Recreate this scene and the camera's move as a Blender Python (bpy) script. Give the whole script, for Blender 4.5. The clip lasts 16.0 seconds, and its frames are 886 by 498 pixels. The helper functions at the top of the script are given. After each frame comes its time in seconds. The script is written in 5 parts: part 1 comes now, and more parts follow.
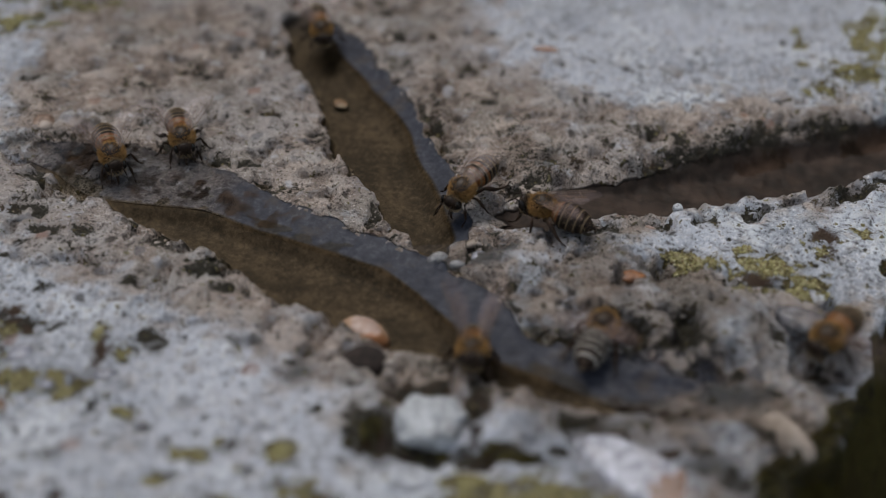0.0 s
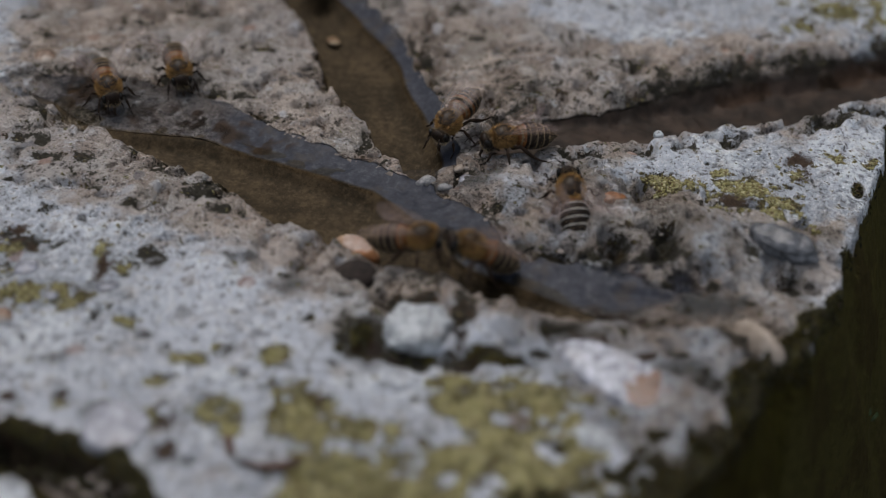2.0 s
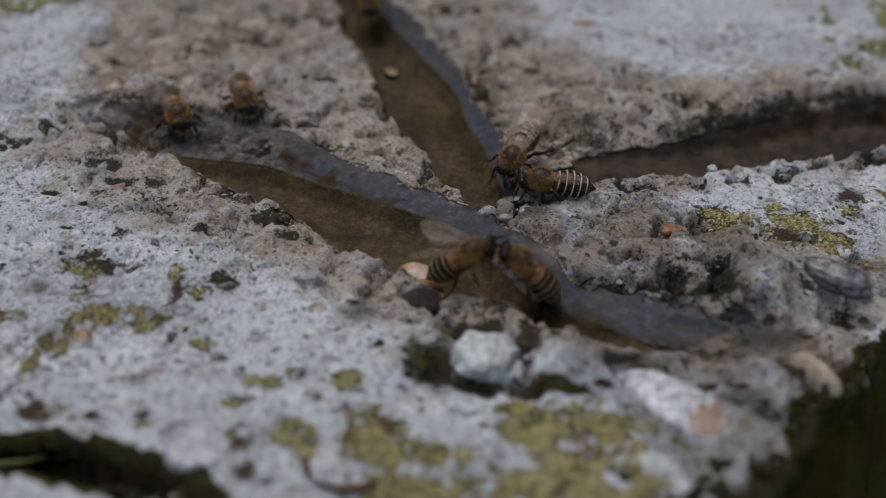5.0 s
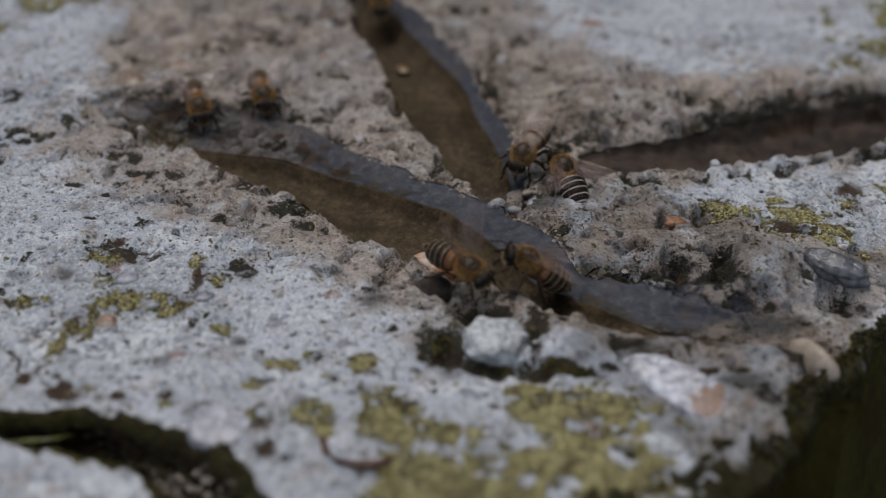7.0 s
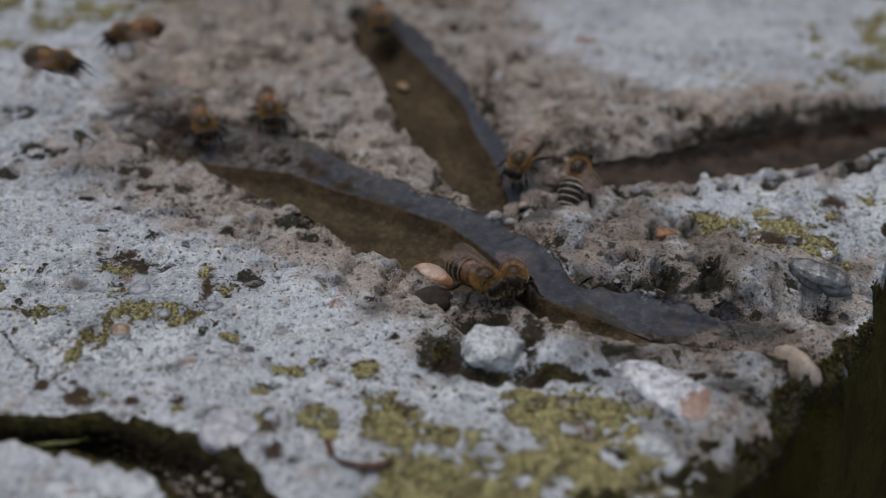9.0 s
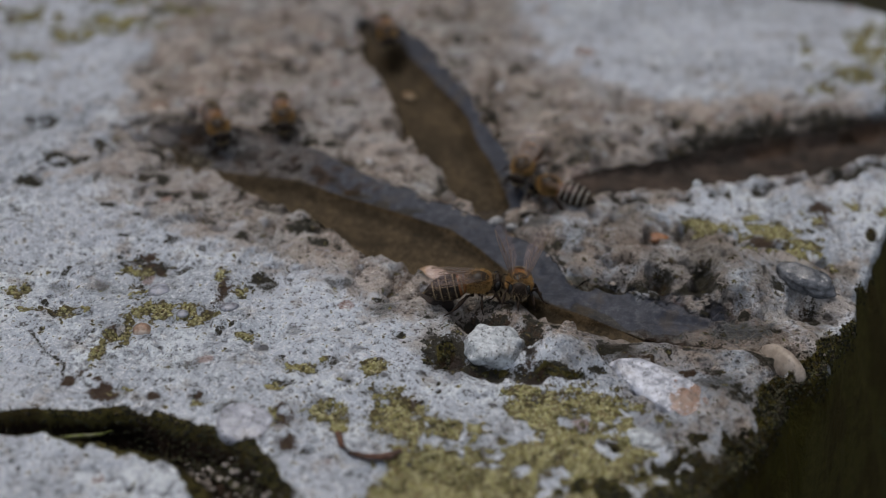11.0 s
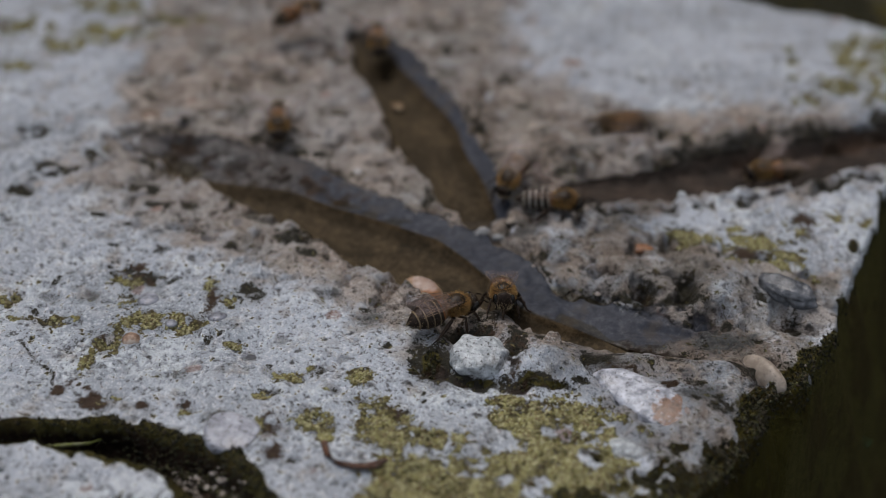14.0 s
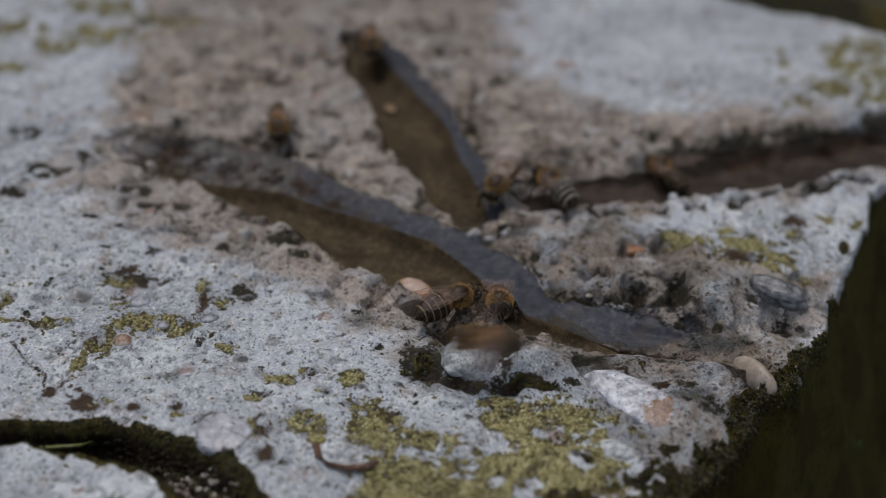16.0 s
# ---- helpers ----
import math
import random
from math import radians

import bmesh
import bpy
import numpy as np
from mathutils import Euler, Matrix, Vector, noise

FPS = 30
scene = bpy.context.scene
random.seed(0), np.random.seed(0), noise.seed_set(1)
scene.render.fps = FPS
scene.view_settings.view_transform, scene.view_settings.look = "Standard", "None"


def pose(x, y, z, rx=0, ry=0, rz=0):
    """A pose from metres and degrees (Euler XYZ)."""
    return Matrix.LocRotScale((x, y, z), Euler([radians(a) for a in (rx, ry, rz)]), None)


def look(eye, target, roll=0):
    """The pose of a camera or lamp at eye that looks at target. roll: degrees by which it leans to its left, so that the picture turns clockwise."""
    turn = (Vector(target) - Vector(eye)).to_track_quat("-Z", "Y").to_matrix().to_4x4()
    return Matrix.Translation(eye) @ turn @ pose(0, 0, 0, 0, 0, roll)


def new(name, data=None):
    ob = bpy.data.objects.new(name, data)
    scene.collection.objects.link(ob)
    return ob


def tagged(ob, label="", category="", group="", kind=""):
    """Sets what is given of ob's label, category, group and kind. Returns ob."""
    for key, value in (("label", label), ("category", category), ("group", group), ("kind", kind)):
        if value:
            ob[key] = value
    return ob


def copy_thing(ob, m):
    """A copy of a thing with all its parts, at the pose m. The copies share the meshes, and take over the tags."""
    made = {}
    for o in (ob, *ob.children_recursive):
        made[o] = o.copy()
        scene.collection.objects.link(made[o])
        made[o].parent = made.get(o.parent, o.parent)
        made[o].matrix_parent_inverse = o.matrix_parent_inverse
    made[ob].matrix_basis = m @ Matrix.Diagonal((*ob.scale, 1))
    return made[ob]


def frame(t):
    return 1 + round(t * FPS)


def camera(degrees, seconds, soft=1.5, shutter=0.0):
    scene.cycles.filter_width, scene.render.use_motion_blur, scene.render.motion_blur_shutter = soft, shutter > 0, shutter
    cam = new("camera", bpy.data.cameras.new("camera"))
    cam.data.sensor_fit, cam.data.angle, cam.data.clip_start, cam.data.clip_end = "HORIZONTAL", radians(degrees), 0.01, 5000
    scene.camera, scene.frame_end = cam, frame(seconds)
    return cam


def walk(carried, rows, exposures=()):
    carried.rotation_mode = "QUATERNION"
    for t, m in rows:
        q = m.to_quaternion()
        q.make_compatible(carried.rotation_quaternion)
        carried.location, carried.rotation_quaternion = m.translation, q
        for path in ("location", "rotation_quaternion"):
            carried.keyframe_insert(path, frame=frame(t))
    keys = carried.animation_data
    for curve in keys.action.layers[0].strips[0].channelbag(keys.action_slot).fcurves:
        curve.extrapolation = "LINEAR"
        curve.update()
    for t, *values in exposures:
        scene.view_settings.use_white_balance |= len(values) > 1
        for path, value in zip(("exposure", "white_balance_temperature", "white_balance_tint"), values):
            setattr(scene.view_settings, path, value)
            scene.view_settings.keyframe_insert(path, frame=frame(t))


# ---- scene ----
cam = camera(39.8, 16.0, soft=1.0, shutter=0.5)
PATH = [
    (0, 0.05650, 0.06174, 0.10370, 53.451, -1.485, 5.368),
    (0.5, 0.05634, 0.06427, 0.10046, 53.082, -1.576, 5.295),
    (1, 0.05691, 0.06254, 0.10043, 52.917, -1.511, 5.248),
    (1.5, 0.05938, 0.05695, 0.09757, 52.193, -1.337, 5.129),
    (2, 0.05891, 0.05188, 0.10165, 52.331, -1.399, 5.205),
    (2.5, 0.05815, 0.05032, 0.10391, 52.739, -1.342, 5.472),
    (3, 0.05853, 0.04997, 0.10587, 53.029, -1.327, 5.440),
    (3.5, 0.05778, 0.04838, 0.10728, 53.106, -1.303, 5.586),
    (4, 0.05652, 0.04776, 0.10752, 53.284, -1.389, 5.797),
    (4.5, 0.05425, 0.04826, 0.10645, 53.199, -1.470, 6.123),
    (6.8, 0.05119, 0.04313, 0.10514, 53.101, -1.771, 6.492),
    (7, 0.05209, 0.04194, 0.10746, 53.408, -1.629, 6.542),
    (7.5, 0.05302, 0.03966, 0.10758, 53.310, -1.440, 6.527),
    (8, 0.05269, 0.03854, 0.10997, 53.564, -1.514, 6.581),
    (8.5, 0.05165, 0.03755, 0.11107, 53.684, -1.481, 6.685),
    (9, 0.05263, 0.03628, 0.11218, 53.793, -1.562, 6.465),
    (9.2, 0.05254, 0.03545, 0.11308, 53.943, -1.457, 6.630),
    (11.5, 0.05376, 0.02807, 0.11830, 53.965, -1.437, 6.678),
    (12, 0.05391, 0.02881, 0.11846, 54.056, -1.404, 6.799),
    (12.5, 0.05414, 0.02843, 0.11788, 53.929, -1.408, 6.713),
    (13, 0.05541, 0.02796, 0.11975, 54.013, -1.405, 6.755),
    (13.5, 0.05497, 0.02744, 0.12065, 54.091, -1.493, 6.637),
    (14, 0.05492, 0.02765, 0.12012, 54.125, -1.681, 6.556),
    (14.5, 0.05635, 0.02716, 0.12075, 53.937, -1.652, 6.441),
    (15, 0.05607, 0.02680, 0.12092, 54.094, -1.555, 6.574),
    (15.5, 0.05538, 0.02767, 0.12153, 54.136, -1.818, 6.373),
    (16, 0.05523, 0.02753, 0.12051, 54.147, -1.853, 6.314),
]
walk(cam, [(t, pose(*p)) for t, *p in PATH])
cam.data.dof.use_dof, cam.data.dof.focus_distance, cam.data.dof.aperture_fstop = True, 0.184, 9.5
MM = 0.001

# ---- world, sun, exposure ----
world = bpy.data.worlds.new("overcast_sky")
scene.world = world
world.use_nodes = True
wn, wl = world.node_tree.nodes, world.node_tree.links
sky = wn.new("ShaderNodeTexSky")
sky.sky_type, sky.sun_disc, sky.sun_elevation, sky.sun_rotation = "NISHITA", False, radians(60), radians(-34)
sky.air_density, sky.dust_density = 1.0, 3.0
soft_sky = wn.new("ShaderNodeHueSaturation")
soft_sky.inputs["Saturation"].default_value = 0.5
wl.new(sky.outputs[0], soft_sky.inputs["Color"])
wl.new(soft_sky.outputs[0], wn["Background"].inputs["Color"])
wn["Background"].inputs["Strength"].default_value = 0.10
sun = new("sun", bpy.data.lights.new("sun", "SUN"))
sun.data.energy, sun.data.angle, sun.data.color = 1.3, radians(35), (1.0, 0.952, 0.922)
sun.matrix_world = look((-0.5, 0.75, 1.6), (0, 0.1, 0))
scene.view_settings.exposure = 0.66


# ---- numeric helpers ----
def lattice(ix, iy, seed):
    h = (ix.astype(np.int64) * 374761393 + iy.astype(np.int64) * 668265263 + seed * 974634221) & 0xFFFFFFFF
    h = ((h ^ (h >> 13)) * 1274126177) & 0xFFFFFFFF
    return ((h ^ (h >> 16)) & 0xFFFF) / 65535.0


def value_noise(x, y, size, seed):
    """Smooth noise 0 to 1 with cells of that size."""
    u, v = x / size + seed * 7.31, y / size - seed * 3.77
    ix, iy = np.floor(u), np.floor(v)
    fx, fy = u - ix, v - iy
    fx, fy = fx * fx * (3 - 2 * fx), fy * fy * (3 - 2 * fy)
    a, b = lattice(ix, iy, seed), lattice(ix + 1, iy, seed)
    c, d = lattice(ix, iy + 1, seed), lattice(ix + 1, iy + 1, seed)
    return (a * (1 - fx) + b * fx) * (1 - fy) + (c * (1 - fx) + d * fx) * fy


def fbm(x, y, size, seed, octaves=3):
    total, weight, amount = 0, 0, 1.0
    for k in range(octaves):
        c, d = math.cos(0.6 + 1.1 * k + seed), math.sin(0.6 + 1.1 * k + seed)
        total = total + amount * value_noise(c * x - d * y, d * x + c * y, size / 2 ** k, seed + 11 * k)
        weight += amount
        amount *= 0.5
    return total / weight


def ramp(v, lo, hi):
    s = np.clip((v - lo) / (hi - lo), 0, 1)
    return s * s * (3 - 2 * s)


def near_line(x, y, line):
    """Distance to a polyline of (x, y, half width): distance, half width there, side (left positive), run 0 to 1."""
    best = np.full(np.shape(x), 1e9)
    width, side, run = np.zeros_like(best), np.ones_like(best), np.zeros_like(best)
    for k, ((x0, y0, w0), (x1, y1, w1)) in enumerate(zip(line, line[1:])):
        dx, dy = x1 - x0, y1 - y0
        s = np.clip(((x - x0) * dx + (y - y0) * dy) / (dx * dx + dy * dy), 0, 1)
        d = np.hypot(x - x0 - s * dx, y - y0 - s * dy)
        closer = d < best
        best = np.where(closer, d, best)
        width = np.where(closer, w0 + s * (w1 - w0), width)
        side = np.where(closer, np.sign(dx * (y - y0) - dy * (x - x0)), side)
        run = np.where(closer, (k + s) / (len(line) - 1), run)
    return best, width, side, run


# ---- plan of the stone, in millimetres ----
GROOVE_LONG = [(-15, 218.5, 4.6), (-6, 215.6, 6.6), (3.6, 212, 7.2), (12.5, 207.8, 7.0), (19.6, 203.2, 6.6), (29.7, 196.6, 8.0), (39.7, 191.6, 8.0),
               (50, 185.5, 6.7), (57.8, 179.4, 5.0), (66, 175.6, 5.1), (74, 173.8, 3.8), (86, 172.8, 1.8)]
GROOVE_BACK = [(13.8, 269.6, 4.4), (19.2, 259.6, 5.8), (27.3, 243.6, 6.7), (33, 230.2, 6.9), (39.8, 217.4, 6.1), (44.4, 207.5, 4.7), (45.4, 203, 3.2)]
SHORE_LONG = [(-30, 221, 0), (-14, 214, 0), (-6.6, 209.8, 0), (1.3, 209.2, 0), (9.7, 208.6, 0), (13.4, 207.2, 0), (19.2, 204.6, 0), (28.6, 201, 0), (38.7, 197.5, 0), (45, 191.5, 0), (53, 182, 0), (61.4, 177.2, 0), (69.4, 172.7, 0), (73.3, 172, 0), (95, 172.5, 0)]
SHORE_BACK = [(10, 278, 0), (20, 263, 0), (24.5, 255.6, 0), (28.6, 250.2, 0), (34.1, 239.7, 0), (38.1, 231.8, 0), (41.5, 222.4, 0), (44.1, 215.3, 0), (47.3, 206, 0), (48, 196, 0)]
CREST = [(46, 175.5, 0), (52.3, 172.4, 0), (56, 170.4, 0), (61.2, 168.6, 0), (67.5, 167.5, 0), (77.5, 167.3, 0), (86, 168.6, 0)]
GROOVE_SIDE = [(51, 208, 2.5), (58, 212.5, 4.2), (69, 218, 5.2), (79, 221.5, 6.0), (94, 228, 7.4), (107, 235.5, 8.0), (121, 242, 8.5), (175, 262, 10)]
EDGE_SIDE = [(44, -300), (44, 100), (70, 132), (78, 141.5), (83.5, 148), (89, 158), (90.2, 163), (95.6, 168), (100.6, 178.5), (104.8, 190),
             (108.4, 199), (113, 209), (117.5, 226), (126, 233), (150, 241), (400, 290), (400, 600), (-500, 600), (-500, -300)]
EDGE_BACK = [(240, 250, 0), (160, 281, 0), (131, 292.5, 0), (104, 304, 0), (60, 335, 0), (0, 360, 0), (-200, 380, 0)]
CRACK = [(-140, 141, 2.6), (-17, 142.0, 1.9), (-9, 142.3, 2.2), (-1, 142.4, 2.9), (5, 141.4, 3.6), (10.5, 139.3, 4.0), (15.5, 136.6, 4.3), (20, 132, 4.0), (24, 110, 2.6), (26, 60, 2.6)]
WATER = -0.9
PITS = [(46, 171.8, 4.0, 1.1), (79.6, 186.4, 2.6, 4.0), (79.8, 190.4, 2.2, 3.0), (57.5, 186.3, 2.4, 1.6), (61.0, 185.4, 2.8, 2.4), (65.5, 184.6, 2.8, 2.2), (73, 186.0, 2.6, 1.6), (92.6, 206.5, 0.9, 1.0), (107.7, 223.9, 2.9, 2.6), (53.5, 203.5, 2.2, 1.8),
        (12.5, 190.5, 2.2, 1.2), (6, 191.5, 1.6, 1.0), (16.5, 193.2, 1.6, 1.4), (94, 182, 1.2, 0.6), (47.0, 161.2, 4.2, 1.2), (41.5, 163.5, 2.8, 1.2), (53, 160.3, 3.0, 1.0), (39.3, 179.2, 2.6, 0.8)]
LUMPS = [(109, 224, 6.0, 1.0), (66, 195, 6.0, 1.6), (88, 187, 5.0, 2.0), (72, 188, 5.0, 0.8), (12, 192, 6.0, 0.6), (60, 168, 8.0, 1.4), (80, 158, 5.5, 1.6), (57, 165.2, 3.6, 2.6), (86.5, 187, 4.0, 1.6), (70.5, 190.5, 3.6, 1.2), (65, 168, 3.6, 0.9), (97, 191, 5.0, 0.8), (57, 198, 4, 1.0)]


LICHEN_ZONE = [(24, 152), (37, 155), (44, 150), (53, 158.5), (66, 157.5), (73, 153), (71.5, 146), (71, 139), (64, 126), (30, 126), (38, 143)]
GRIME_ZONE = [(50, 174), (60, 171), (75, 168), (90, 167), (99, 172), (106, 196), (88, 196), (80, 203), (64, 204), (55, 194)]
RIDGE_ZONE = [(56, 163), (66, 158), (71, 149), (77, 141), (90, 147), (99, 172), (60, 172)]
TAN_ZONE = [(-27, 205), (-14, 197), (4, 188), (23, 180), (38, 170), (56, 165), (86, 166), (95, 181), (72, 185), (60, 190), (58, 199), (64, 208), (78, 215), (96, 219), (112, 229), (150, 240),
            (150, 256), (110, 250), (90, 246), (79, 241), (67, 248), (54, 261), (45, 288), (38, 330), (-32, 330), (-34, 288), (-31, 235)]


def inside(x, y, ring):
    """Signed distance to a closed outline, positive inside."""
    d, _, _, _ = near_line(x, y, [(px, py, 0) for px, py in ring + ring[:1]])
    odd = np.zeros(np.shape(x), bool)
    for (x0, y0), (x1, y1) in zip(ring, ring[1:] + ring[:1]):
        odd ^= ((y0 > y) != (y1 > y)) & (x < (x1 - x0) * (y - y0) / (y1 - y0 + 1e-9) + x0)
    return np.where(odd, d, -d)


def stone_height(x, y):
    """Height of the stone and its masks: rock tan, wet, moss, mud."""
    wx = x + 3.0 * (fbm(x, y, 7, 3) - 0.5) + 1.3 * (fbm(x, y, 2.0, 5, 2) - 0.5)
    wy = y + 3.0 * (fbm(x, y, 7, 4) - 0.5) + 1.3 * (fbm(x, y, 2.0, 6, 2) - 0.5)
    dl, wl_, sl, rl = near_line(wx, wy, GROOVE_LONG)
    db, wb, sb, rb = near_line(wx, wy, GROOVE_BACK)
    ds, ws, ss, rs = near_line(wx, wy, GROOVE_SIDE)
    lx, ly = x + 2.2 * (value_noise(x, y, 9, 3) - 0.5), y + 2.2 * (value_noise(x, y, 9, 4) - 0.5)
    d1, w1, _, _ = near_line(lx, ly, GROOVE_LONG)
    d2, w2, _, _ = near_line(lx, ly, GROOVE_BACK)
    g1, g2 = d1 / np.maximum(w1, 0.3), d2 / np.maximum(w2, 0.3)
    reach = np.minimum(np.minimum(dl - wl_, db - wb), ds - ws)
    shore = ramp(reach, 0, 7)
    z = (0.4 + 0.6 * shore) * (2.2 * (fbm(x, y, 38, 7, 2) - 0.5) + 1.3 * (fbm(x, y, 9, 8, 3) - 0.5)) + 0.35
    zone = inside(x + 14 * (fbm(x, y, 18, 9, 4) - 0.5), y + 12 * (fbm(x, y, 18, 10, 4) - 0.5), TAN_ZONE)
    grime = ramp(inside(wx, wy, GRIME_ZONE), -4, 4)
    tan = np.maximum(ramp(zone, -10, 8), grime * (0.65 + 0.35 * ramp(fbm(x, y, 9, 21, 3), 0.32, 0.55)))
    ridge = ramp(inside(wx, wy, RIDGE_ZONE), -3, 3)
    tan = np.maximum(tan, 0.35 * ridge)
    calm = 1 - 0.8 * np.maximum(ramp(1.5 - g1, 0, 0.4) * (sl > 0), ramp(1.5 - g2, 0, 0.4) * (sb > 0))
    rough = (0.38 + 0.62 * tan + 0.7 * grime) * calm
    z = z + 4.2 * grime * shore * (fbm(x, y, 7.5, 20, 3) - 0.5)
    z = z + rough * (1.25 * (fbm(x, y, 3.4, 12, 3) - 0.5) + 0.55 * (fbm(x, y, 1.1, 13, 2) - 0.5)) + 0.16 * (value_noise(x, y, 0.8, 14) - 0.5)
    lip = (1 - ramp(reach, 2.0, 6.0)) * ramp(reach, 0.4, 1.6) * (1 - grime)
    z = z + lip * (1.5 * (fbm(x, y, 2.6, 22, 2) - 0.5) - 1.0 * ramp(fbm(x, y, 3.4, 23, 2), 0.56, 0.68))
    pock = fbm(x, y, 3.0, 15, 2)
    z = z - rough * 1.6 * ramp(pock, 0.60, 0.74)
    for px, py, r, high in LUMPS:
        z = z + high * np.exp(-((wx - px) ** 2 + (wy - py) ** 2) / (r * r))
    for px, py, r, deep in PITS:
        z = z - deep * (1 - ramp(np.hypot(wx - px, wy - py) / r, 0.45, 1.1))
    # carved grooves: a steep near bank and a flat wet shelf on the far side
    q = dl / np.maximum(wl_, 0.3)
    cut = np.where(sl > 0, ramp(1.25 - 0.35 * q - 0.65 * g1, 0.0, 0.4), ramp(1.32 - q, 0.0, 0.22))
    d_shore, _, s_shore, _ = near_line(lx, ly, SHORE_LONG)
    up = d_shore * s_shore
    bed = WATER + np.clip(0.12 * up, 0, 1.0) - 1.9 * ramp(-up, 0.0, 3.0) * ramp(1.0 - rl, 0.0, 0.25)
    grain = 0.04 * (fbm(x, y, 9, 17, 2) - 0.5)
    z = z * (1 - cut) + (bed + grain) * cut
    d_crest, _, _, _ = near_line(wx, wy, CREST)
    z = np.maximum(z, 2.0 - 0.34 * d_crest ** 1.5 + 1.2 * (fbm(x, y, 4, 26, 3) - 0.5) - 1.2 * ramp(50 - x, 0, 6))
    q2 = db / np.maximum(wb, 0.3)
    cut2 = np.where(sb > 0, ramp(1.25 - 0.35 * q2 - 0.65 * g2, 0.0, 0.4), ramp(1.25 - q2, 0.0, 0.25)) * ramp(1.04 - rb, 0.0, 0.06)
    d_shore, _, s_shore, _ = near_line(lx, ly, SHORE_BACK)
    up2 = d_shore * s_shore
    bed2 = WATER + np.clip(0.16 * up2, 0, 1.0) - 1.9 * ramp(-up2, 0.0, 3.0)
    z = z * (1 - cut2) + (bed2 + grain) * cut2
    q3 = ds / np.maximum(ws, 0.3)
    cut3 = np.where(ss > 0, ramp(1.55 - q3, 0.0, 0.75), ramp(1.05 - q3, 0.0, 0.3)) * ramp(rs, -0.02, 0.12)
    z = z * (1 - 0.8 * cut3) - (2.2 + 3.4 * ramp(rs, 0.15, 0.7)) * cut3 + (1.0 + 1.6 * (ss > 0) * ramp(q3, 0.5, 1.0)) * cut3 * (fbm(x, y, 3, 18, 3) - 0.5)
    # crack, side edge and back edge fall away
    dc, wc, sc, rc = near_line(wx, wy, CRACK)
    gap = 1 - ramp(dc / wc, 0.25, 1.12)
    z = z - (4.5 + 3.0 * ramp(8 - x, 0, 12)) * gap + 1.6 * gap * (fbm(x, y, 3.2, 24, 3) - 0.5)
    out = -inside(x + 2.6 * (fbm(x, y, 7, 3, 2) - 0.5), y + 2.6 * (fbm(x, y, 7, 4, 2) - 0.5), EDGE_SIDE)
    z = z - 0.9 * ramp(out, -5, 0) - 3.4 * np.maximum(out, 0) + 1.5 * ramp(out, 0, 4) * (fbm(x, y, 3, 19, 3) - 0.5) + 16 * ramp(out, 1, 9) * (fbm(x, y, 15, 25, 3) - 0.5)
    dk, _, sk, _ = near_line(wx, wy, EDGE_BACK)
    back = np.where(sk < 0, dk, -dk)
    bank_width = 16 * ramp(x, 92, 108)
    z = z - (1.2 - 0.05 * bank_width) * ramp(back, -3, 0) - 0.03 * np.clip(back, 0, bank_width) - 2.5 * np.maximum(back - bank_width, 0) + 2.4 * ramp(back, 0, 3) * (fbm(x, y, 6, 27, 3) - 0.5)
    z = np.maximum(z, -60.0)
    flank = (1 - ramp(np.hypot((wx - 71) / 2.5, wy - 179.5), 4.0, 7.0)) * ramp(1.0 - z, -0.6, 0.6)
    end = 0.95 * (1 - ramp(np.hypot((wx - 81) / 2.6, wy - 175.6), 3.0, 5.5))
    wet = np.maximum.reduce([end, ramp(np.where(sl > 0, 1.16, 1.4) - q, 0, 0.16), ramp(1.2 - q2, 0, 0.2) * (rb < 1), 0.75 * ramp(1.3 - q3, 0, 0.5) * ramp(-0.9 - z, 0, 1.5), 0.9 * flank])
    mud = np.maximum.reduce([ramp(WATER + 0.12 - z, 0, 0.4) * np.maximum(cut, cut2), ramp(-1.3 - z, 0, 1.0) * cut3])
    moss = np.maximum.reduce([ramp(1.5 - dc / wc + 0.5 * (fbm(x, y, 3, 34, 2) - 0.5), 0.10, 0.36), ramp(gap, 0.05, 0.2), ramp(out, -7, 0.5) * ramp(fbm(x, y, 6, 31) + np.where(out > 0.6, 0.5, 0.06) * out + 0.42 * ramp(162 - y, -8, 8) - 0.14 * ramp(y, 184, 194) * (out < 0.8), 0.42, 0.62), ramp(back, -1.5, 1.0), 0.7 * cut3 * ramp(x, 70, 96) * ramp(q3, 0.5, 0.9) * (ss > 0) * ramp(fbm(x, y, 5, 33), 0.42, 0.55)])
    wet = np.maximum(wet, 0.95 * (1 - ramp(np.hypot((wx - 49) / 1.2, wy - 200), 4, 9)) * (0.35 + 0.9 * fbm(x, y, 4, 37, 2)))
    wet = np.maximum(wet, ridge * (0.24 + 1.15 * fbm(x, y, 5, 36, 3)))
    wet = np.maximum(wet, grime * (0.30 - 0.3 * ramp(x, 80, 88) + 0.95 * fbm(x, y, 6, 35, 3)))
    silt = ramp(1.2 - q, 0, 0.12) * ramp(up, -1.6, -0.2) * ramp(0.86 - rl, 0, 0.1) * (0.55 + 0.45 * ramp(x, 8, 22)) + ramp(1.22 - q2, 0, 0.14) * ramp(up2, -1.6, -0.2) * (rb < 1) + 0.75 * flank
    bank = ramp(q3, 0.7, 1.0) * ramp(1.75 - q3, 0, 0.5) * (ss > 0) * ramp(x, 60, 82)
